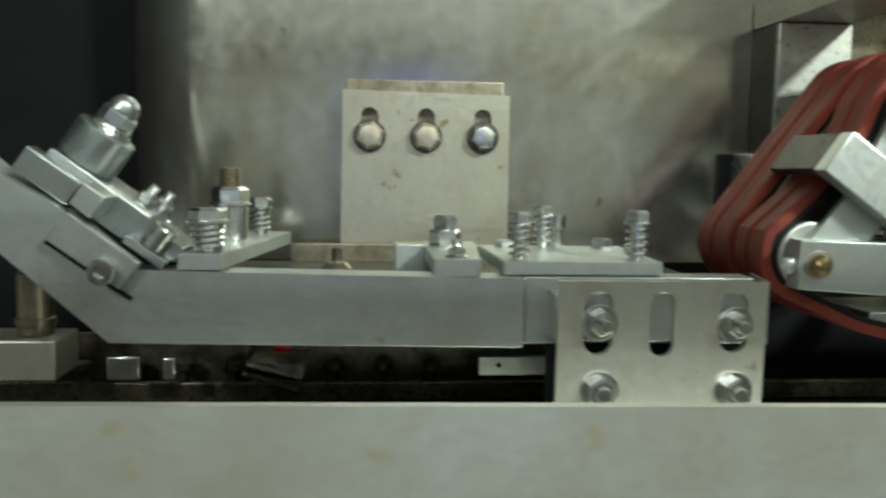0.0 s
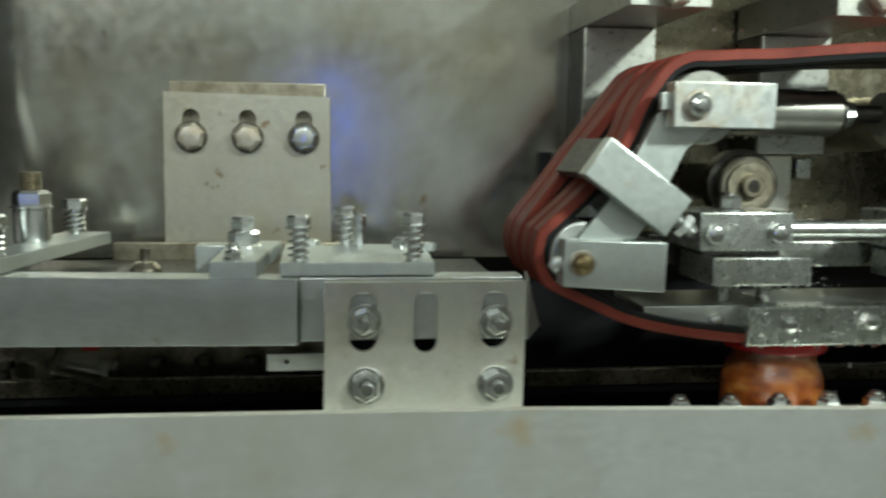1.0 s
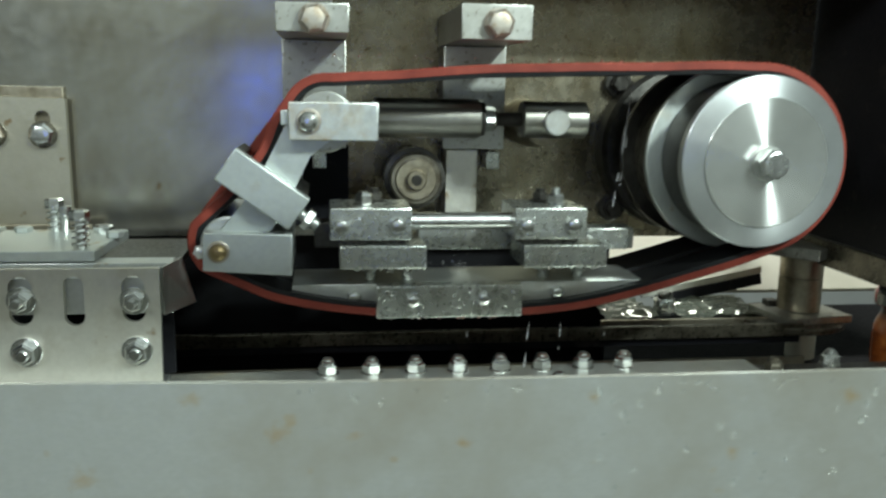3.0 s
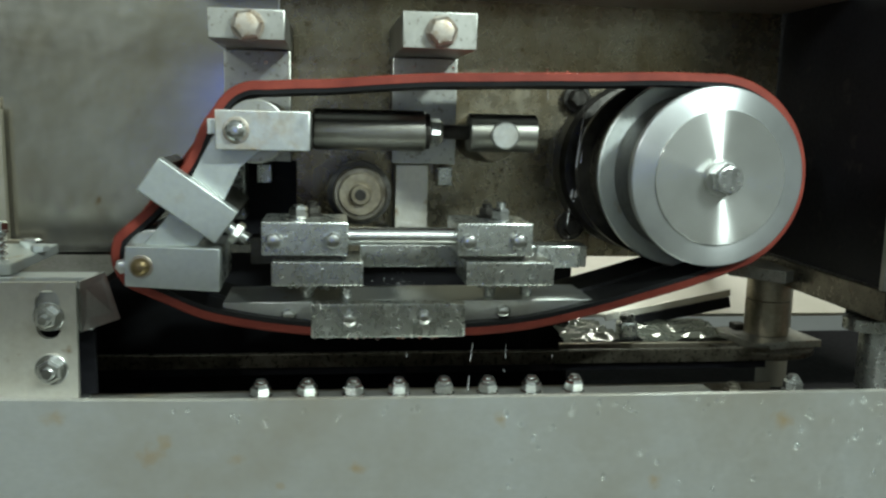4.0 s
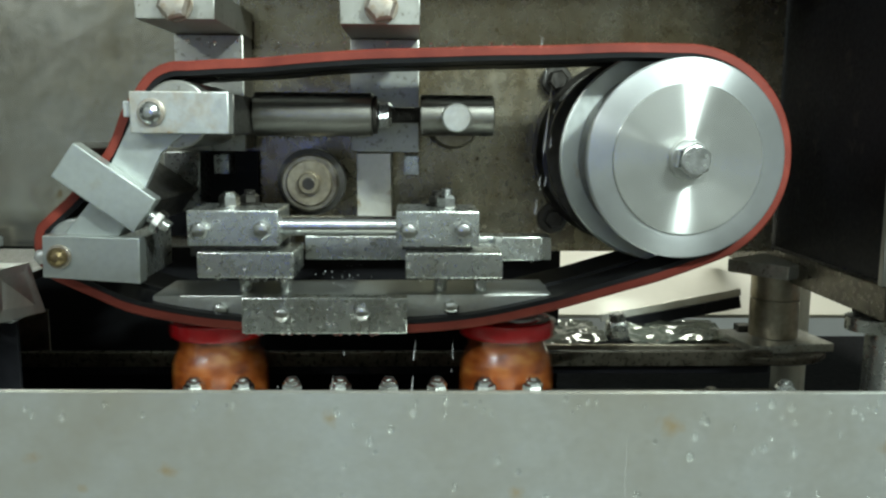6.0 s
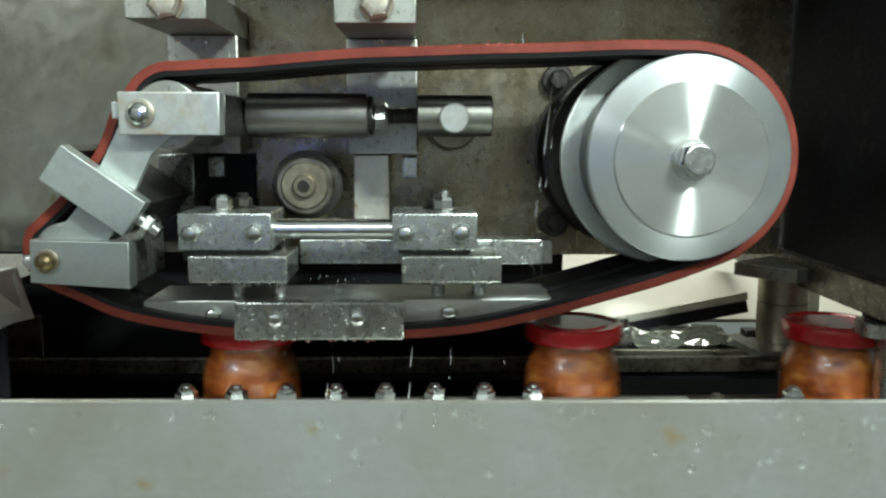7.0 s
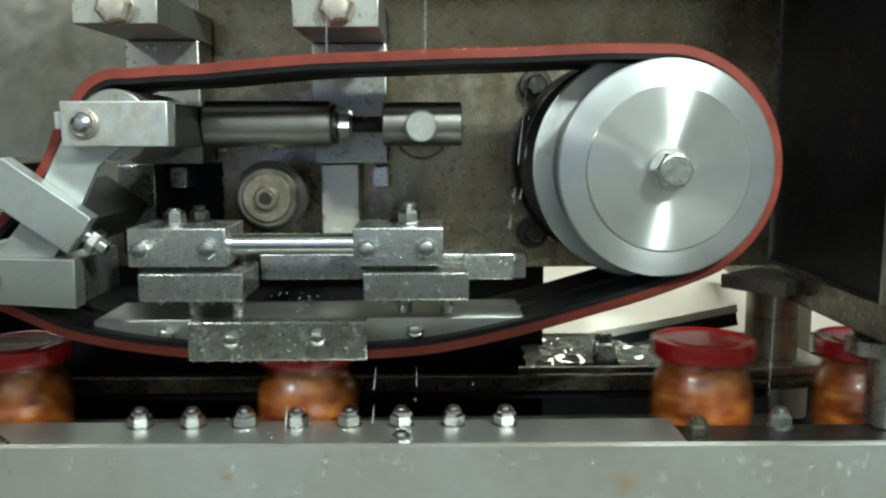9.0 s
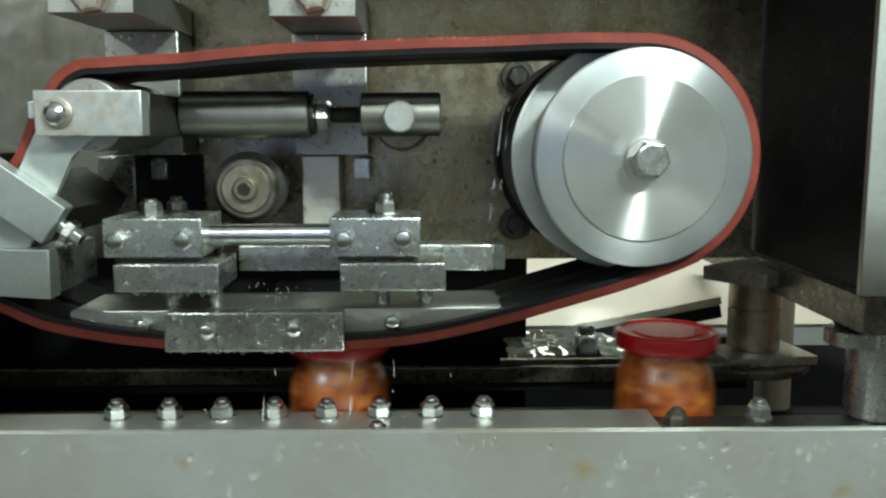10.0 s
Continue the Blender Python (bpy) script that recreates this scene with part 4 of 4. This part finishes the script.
def cylinder():
    c = thing("tension_cylinder", "round steel rod cylinder with an eye end", "cylinder", 120, 50, 180)
    bm = lathe(B(), (36.5, 50, 193.5), (1, 0, 0), [(0, 14.5), (0.8, 15.5), (83, 15.5), (84, 14.8), (84, 12)], 40)
    part("barrel", bm, BARREL, c)
    part("collar", lathe(B(), (120.8, 50, 193.5), (1, 0, 0), [(0, 13), (0.4, 13.6), (3, 13.6), (3.4, 12.5)], 32), DARK, c)
    part("lock_nut", hexnut(B(), (124.6, 50, 193.5), (1, 0, 0), 17, 9.5, 0.5), CHROME, c)
    part("piston_rod", thread(B(), (134, 50, 193.5), (1, 0, 0), 6, 21, 1.7), DARK, c)
    part("eye_end", rod(B(), (154.5, 50, 193.5), (207, 50, 193.5), 14.6, 36, 0.8), BARREL, c)
    part("eye_pin", lathe(B(), (180, 44, 192), FRONT, [(0, 10.4), (12.4, 10.4), (13.2, 9.4), (13.2, 0)], 32), STEEL, c, "round pin head")
    part("pivot_boss", lathe(B(), (180, 158, 188), FRONT, [(0, 21), (60, 20), (76, 18), (88, 17)], 32), BROWN, c)


cylinder()


def knob():
    k = thing("guide_roller", "tarnished stepped roller on a stub shaft", "roller", 72.5, 70, 143)
    o = (72.5, 67, 143)
    part("rim", lathe(B(), o, (0, 1, 0), [(1, 15.5), (0, 16), (0, 20), (1.2, 21.4), (9, 21.4), (10, 20.4), (10, 14)], 48), KNOB, k)
    part("rear_flange", lathe(B(), o, (0, 1, 0), [(10.3, 19), (11, 25.5), (24, 25.5), (25, 22)], 48), DARK, k)
    part("step", lathe(B(), o, (0, 1, 0), [(-2, 8), (-2.2, 9), (-2.2, 16.2), (-1.2, 17.2), (6, 17.2)], 40), BROWN, k)
    part("nut", lathe(B(), o, (0, 1, 0), [(-7, 3.0), (-7, 7.2), (-6.2, 8.2), (0, 8.2)], 28), BROWN, k)
    part("bore", lathe(B(), o, (0, 1, 0), [(-7.2, 0), (-7.2, 4.2), (-7.0, 4.6), (-4, 4.6)], 20), DARK, k)
    part("stub_shaft", rod(B(), (72.5, 92.5, 143), (72.5, 158, 143), 14, 24, 0.5), DARK, k)


knob()


def slide_unit():
    s = thing("slide_unit", "wet steel slide blocks joined by a bright shaft", "slide", 105, 10, 86)
    part("shaft", rod(B(), (59, 2, 119), (140, 2, 119), 6.6, 28, 0.4), CHROME, s, "bright round shaft")
    for x0, x1, lx0, lx1 in ((2, 61.5, 9, 72), (138.5, 193.5, 145, 209)):
        part("upper_block", box(B(), x0, x1, -13, 38, 107, 130.5, 0.9), WETBLOCK, s)
        low = part("lower_block", box(B(), lx0, lx1, -18, 32, 86.5, 103.5, 0.9), WETBLOCK, s)
        part("gap_plate", box(B(), x0 + 4, x1 - 4, -6, 30, 103.8, 106.7, 0.2), DARK, s)
        front_bolt(s, x0 + 8.5, -13, 117.5, 11, 4.5, 0, CHROME, 0.2)
        front_bolt(s, x1 - 10.5, -13, 118, 11, 4.5, 0, CHROME, 0.6)
        b = top_bolt(s, x0 + 25 if x0 < 50 else x0 + 34, 2, 130.5, 12, 8, 8.5, CHROME, 0.3, 1.5 if x0 < 50 else 5, 4)
        top_bolt(s, x0 + 34 if x0 < 50 else x0 + 28, 26, 130.5, 11, 6, 8, DARK, 0.3, 3, 4)
        for px in (lx0 + 24, lx0 + 52):
            part("peg", rod(B(), (px, 18, 71), (px, 18, 86.4), 4.5, 18, 0.4), WETBLOCK, s)
    part("rear_bar", box(B(), 72, 250, 38.5, 60, 90, 107, 0.8), WETBLOCK, s)
    part("end_block", box(B(), 208, 242, 30, 38.2, 91, 108, 0.8), WETBLOCK, s)
    part("rear_web", box(B(), -10, 62, 38.5, 62, 92, 112, 0.8), DARK, s)
    part("rear_post", box(B(), 90, 108, 61, 120, 88, 104, 0.8), DARK, s)


slide_unit()


def shoe():
    s = thing("pressure_shoe", "long wet steel shoe that presses the belt down", "shoe", 110, 20, 48)
    pts = [(-26, 71), (246, 72.3), (247, 66.5), (205, 59.5), (163, 56.4), (120, 55.8), (80, 55.8), (31, 57), (-26, 64)]
    part("runner", prism(B(), pts, 0.5, 58, 0.7), STEEL, s)
    part("centre_plate", box(B(), 36, 146, -12.5, 0, 47.8, 72.3, 0.8), WETBLOCK, s)
    for x, z, y in ((63, 61.5, -12.5), (116, 62.5, -12.5), (20, 61.5, 0.5), (176, 63.5, 0.5)):
        front_bolt(s, x, y, z, 10, 4.5, 0, CHROME, 0.3 + x)


shoe()


# ---- water ----
def drop(bm, x, y, z, r, squash, nrm):
    g = bmesh.ops.create_icosphere(bm, subdivisions=2, radius=r)["verts"]
    for v in g:
        c = v.co.copy()
        if nrm == "front":
            v.co = Vector((x + c.x, y + c.y * 0.75, z + c.z * squash))
        else:
            v.co = Vector((x + c.x, y + c.y, z + c.z * 0.45))


def droplets():
    rnd = random.Random(11)
    jobs = [("front_panel", 84, (120, 470), -268, (34, 86), (0.8, 1.7)), ("panel_lip", 40, (-20, 430), -268, (80, 87), (0.7, 1.3)), ("shoe_plate", 90, (37, 145), -12.5, (49, 71), (0.6, 2.2)), ("shoe_edge", 16, (37, 145), -10, (47.8, 48.4), (1.0, 2.2)), ("slide_edge", 12, (10, 71), -15, (85.8, 86.6), (1.0, 2.4)), ("slide_edge", 12, (146, 208), -15, (85.8, 86.6), (1.0, 2.4)), ("slide_rod", 14, (62, 138), 12, (112, 124), (1.0, 2.0)),
            ("shoe_runner", 40, (150, 240), 0.5, (61, 71), (0.4, 1.1)), ("slide_block", 30, (3, 60), -13, (108, 130), (0.5, 1.8)), ("slide_block", 30, (140, 192), -13, (108, 130), (0.5, 1.8)),
            ("slide_plate", 20, (10, 71), -18, (87, 103), (0.5, 1.7)), ("slide_plate", 20, (146, 208), -18, (87, 103), (0.5, 1.7)), ("back_wall", 110, (150, 290), 158, (95, 180), (0.5, 1.3)),
            ("hanger_plate", 46, (-34, 15), 112, (168, 252), (0.5, 1.2)), ("hanger_plate", 46, (102, 152), 112, (168, 220), (0.5, 1.4)), ("cylinder_underside", 20, (38, 120), 49, (177.2, 178.2), (0.8, 1.9)), ("eye_end", 14, (156, 206), 40, (181, 200), (0.7, 1.5)), ("cylinder_barrel", 18, (40, 118), 37, (184, 200), (0.5, 1.3)),
            ("rear_bar", 26, (74, 206), 38.5, (91, 106), (0.6, 1.6)), ("end_block", 16, (209, 241), 30, (92, 107), (0.6, 1.6)), ("shoe_runner", 26, (-22, 35), 0.5, (62, 70), (0.5, 1.3)), ("belt_edge", 26, (-10, 240), -9, (236, 239), (0.5, 1.1)), ("hanging_lug", 18, (104, 132), 118, (108, 160), (0.5, 1.3))]
    for where, n, xs, y, zs, rs in jobs:
        bm = B()
        for _ in range(n):
            r = rs[0] + (rs[1] - rs[0]) * rnd.random() ** 1.6
            drop(bm, rnd.uniform(*xs), y, rnd.uniform(*zs), r, rnd.uniform(1.0, 1.7), "front")
        ob = solo("water_droplets", bm, BEAD if "panel" in where else WATER, "clear water droplets clinging to the " + where.replace("_", " "), "water", (xs[0], y, zs[0]), kind="stuff")
        ob.visible_shadow = False
    bm = B()
    for _ in range(120):
        drop(bm, rnd.uniform(-40, 330), rnd.uniform(-90, 4), 1.2, rnd.uniform(0.5, 2.0), 1, "up")
    solo("water_droplets", bm, WATER, "clear water droplets lying on the rail", "water", (0, -40, 0), kind="stuff").visible_shadow = False
    # puddles on the rail
    for px, py, rx, ry, seed in ((305, -66, 34, 17, 2), (338, -80, 22, 12, 5), (275, -84, 18, 9, 8), (60, -70, 30, 10, 11), (392, -60, 26, 14, 14)):
        bm = B()
        n = 44
        rings = []
        for lvl, h in ((1.0, 0.0), (0.985, 0.9), (0.93, 1.5), (0.75, 1.7), (0.4, 1.75)):
            ring = []
            for i in range(n):
                a = 2 * math.pi * i / n
                k = lvl * (1 + 0.55 * noise.noise((math.cos(a) * 1.7, math.sin(a) * 1.7, seed)))
                ring.append(bm.verts.new((px + rx * k * math.cos(a), py + ry * k * math.sin(a), (1.25 if px < 342 else -2.45) + h)))
            rings.append(ring)
        for p, q in zip(rings, rings[1:]):
            for i in range(n):
                bm.faces.new((p[i], p[(i + 1) % n], q[(i + 1) % n], q[i]))
        bm.faces.new(rings[-1])
        bm.faces.new(rings[0][::-1])
        solo("puddle", bm, WATER, "thin puddle of water on the rail", "water", (px, py, 1), group="puddles on the rail").visible_shadow = False


droplets()


def streams():
    """Thin broken threads of running water: off the pulley's edge, the shoe and the belt."""
    for x, y, z0, z1, r, lean, fill in ((246, 70, 88, 226, 0.9, 15, 0.62), (251, 78, 96, 205, 0.7, 12, 0.5), (243, 62, 84, 170, 0.6, 9, 0.45), (96, -14, -2, 47, 0.45, 2, 0.45), (104, -15, 4, 47, 0.35, -2, 0.4), (150, -14, -2, 47, 0.5, 3, 0.5), (176, -12, -6, 48, 0.35, 2, 0.4), (60, -14, 6, 48, 0.3, 1, 0.35), (212, -12, 2, 56, 0.4, 2, 0.4)):
        bm = B()
        n = int((z1 - z0) / 2.2)
        run = []
        for i in range(n + 1):
            t = i / n
            on = noise.noise((t * n * 0.23, x * 0.37, y * 0.11)) * 0.5 + 0.5 < fill and i < n
            if on:
                run.append((x + lean * (t - 0.5) + 1.3 * noise.noise((t * 5, x, 2)), z0 + (z1 - z0) * t))
            elif len(run) > 1:
                m = len(run)
                lo = Vector((run[0][0], y, run[0][1]))
                d = Vector((run[-1][0], y, run[-1][1])) - lo
                lathe(bm, lo, d, [(0, 0), (d.length * 0.12, r * 0.9), (d.length * 0.35, r), (d.length * 0.75, r * 0.55), (d.length, 0)], 7)
                run = []
            else:
                run = []
        if bm.verts:
            solo("water_thread", bm, SPRAY, "thin broken thread of falling water", "water", (x, y, z0), kind="stuff").visible_shadow = False
    rnd = random.Random(8)
    bm = B()
    for _ in range(30):
        a, h = rnd.uniform(-1, 1), rnd.random()
        drop(bm, 102 + 26 * a * h, rnd.uniform(6, 50), 73.5 + 17 * h * (1 - 0.6 * abs(a)), rnd.uniform(0.15, 0.4), rnd.uniform(1.0, 3.2), "front")
    solo("splash", bm, SPRAY, "small splash of water drops over the shoe", "water", (102, 20, 73), kind="stuff").visible_shadow = False


streams()


# ---- jars ----
def jar(x):
    j = thing("jar", "glass jar of orange preserve with a red tin lid", "jar", x, 46, -42, group="jars on the conveyor")
    o = (x, 46, -42)
    out = [(0, 24), (1.5, 28), (5, 30), (14, 32.2), (26, 33.8), (38, 34.2), (50, 34.0), (57, 33.0), (63, 30.9), (67, 28.8), (70, 28.2), (80, 28.2), (80, 26.4), (70, 26.4), (66, 27.0), (62, 29.0), (56, 31.1), (49, 32.0), (38, 32.2), (27, 31.8), (14, 30.2), (6, 28), (3.5, 24), (3.5, 0)]
    g = part("glass_body", lathe(B(), o, UP, out, 40), GLASS, j)
    g.visible_shadow = False
    part("contents", lathe(B(), o, UP, [(2.6, 0), (2.6, 24.5), (6, 28.9), (14, 31.2), (26.5, 32.8), (38, 33.2), (49.5, 33.0), (56.5, 32.0), (62.5, 29.9), (66.5, 27.8), (70, 27.2), (75, 27.2), (75.3, 0)], 36), FOOD, j, "orange vegetable preserve")
    lid = [(76.5, 33.6), (76.5, 34.4), (78, 35), (85, 35), (87.5, 34.4), (88.6, 33.0), (88.4, 31.5), (87.2, 29.5), (87.0, 24), (88.0, 22.5), (88.0, 0)]
    bm = lathe(B(), o, UP, lid, 60)
    part("lid", bm, LID_RED, j, "red lacquered lid")
    return j


JAR_ROWS = [
    [(0, -122), (0.3, -70), (0.5, -42), (0.7, 2), (1.0, 86), (1.4, 178), (1.8, 265), (2.2, 354), (2.5, 444), (3.0, 520), (4.0, 650), (10, 760)],
    [(0, -1240), (4.5, -138), (4.9, -29), (5.1, 9), (5.3, 52), (5.5, 104), (5.7, 151), (6.8, 412), (7.0, 458), (7.2, 486), (8.0, 600), (10, 740)],
    [(0, -1440), (5.5, -106), (5.7, -59), (6.8, 208), (7.0, 268), (7.2, 311), (7.4, 354), (7.6, 403), (7.8, 446), (8.0, 494), (9.0, 620), (10, 720)],
    [(0, -1650), (6.8, -14), (7.0, 35), (7.2, 76), (7.4, 104), (7.6, 147), (7.8, 205), (8.0, 263), (8.2, 306), (8.4, 350), (8.6, 400), (8.8, 446), (9.0, 490), (10, 610)],
    [(0, -1840), (7.0, -198), (7.2, -146), (7.4, -97), (7.6, -52), (7.8, -4), (8.0, 47), (8.2, 95), (8.4, 144), (8.6, 200), (8.8, 285), (9.0, 375), (9.2, 416), (9.4, 455), (9.5, 481), (10, 570)],
    [(0, -2040), (8.0, -143), (8.2, -90), (8.4, -52), (8.6, -6), (8.8, 48), (9.0, 101), (9.2, 155), (9.4, 196), (9.5, 215), (9.7, 278), (10, 363)],
    [(0, -2240), (9.0, -97), (9.2, -58), (9.4, -20), (9.5, 0), (9.7, 54), (10, 137)],
]
JARS = [jar(0)] + [None] * (len(JAR_ROWS) - 1)
for n in range(1, len(JAR_ROWS)):
    JARS[n] = copy_thing(JARS[0], pose(0.001 * JAR_ROWS[n][0][1], 0.046, -0.042))


def falling_drops():
    """Single drops that fall from the belt drive into the trough."""
    rnd = random.Random(21)
    me = None
    out = []
    for n in range(90):
        x, y, top = ((rnd.uniform(150, 330), rnd.uniform(-292, -276), 270), (rnd.uniform(20, 200), rnd.uniform(18, 45), 61), (rnd.uniform(215, 262), rnd.uniform(100, 150), 308))[n % 3]
        if me is None:
            bm = B()
            lathe(bm, (0, 0, 0), UP, [(-4, 0), (-3, 0.4), (-1, 0.6), (2, 0.4), (6, 0.0)], 8)
            me = finish(bm, (0, 0, 0), 80)
            me.materials.append(SPRAY)
            bm = lathe(B(), (0, 0, 0), UP, [(-1.6, 0), (-1.2, 0.25), (-0.3, 0.35), (1, 0.22), (2.6, 0.0)], 8)
            small = finish(bm, (0, 0, 0), 80)
            small.materials.append(SPRAY)
        ob = new("water_drop", small if y < -200 else me)
        ob.visible_shadow = False
        tagged(ob, "clear falling drop of water", "water", "falling drops")
        out.append((ob, x, y, top, rnd.uniform(0.2, 9.6) if n % 4 else rnd.uniform(4.3, 9.6)))
    # two running trickles: off the pulley's left edge and off the pressure shoe
    for n in range(110):
        x, y, top = ((rnd.gauss(247, 4), rnd.uniform(104, 122), 308), (rnd.gauss(96, 5), rnd.uniform(12, 30), 60))[n % 2]
        ob = new("water_drop", me)
        ob.visible_shadow = False
        tagged(ob, "clear falling drop of water", "water", "falling drops")
        out.append((ob, x, y, top, rnd.uniform(4.0, 9.9)))
    return out


DROPS = falling_drops()


def motions():
    for ob, x, y, top, start in DROPS:
        low = -50 if y > 8 else -300
        fall = math.sqrt(2 * (top - low) * 0.001 / 9.8)
        rows = [(0, top), (start, top)] + [(start + fall * k / 5, top - (top - low) * (k / 5) ** 2) for k in range(1, 6)] + [(10, low)]
        walk(ob, [(t, pose(x * 0.001, y * 0.001, z * 0.001)) for t, z in rows])
    for ob, rows in zip(JARS, JAR_ROWS):
        walk(ob, [(t, pose(x * 0.001, 0.046, -0.042)) for t, x in rows])
    # the pulley turns with the belt
    walk(PULLEY, [(t * 0.25, pose(0.327, -0.020, 0.166, 0, -43.0 * t, 0)) for t in range(41)])


motions()
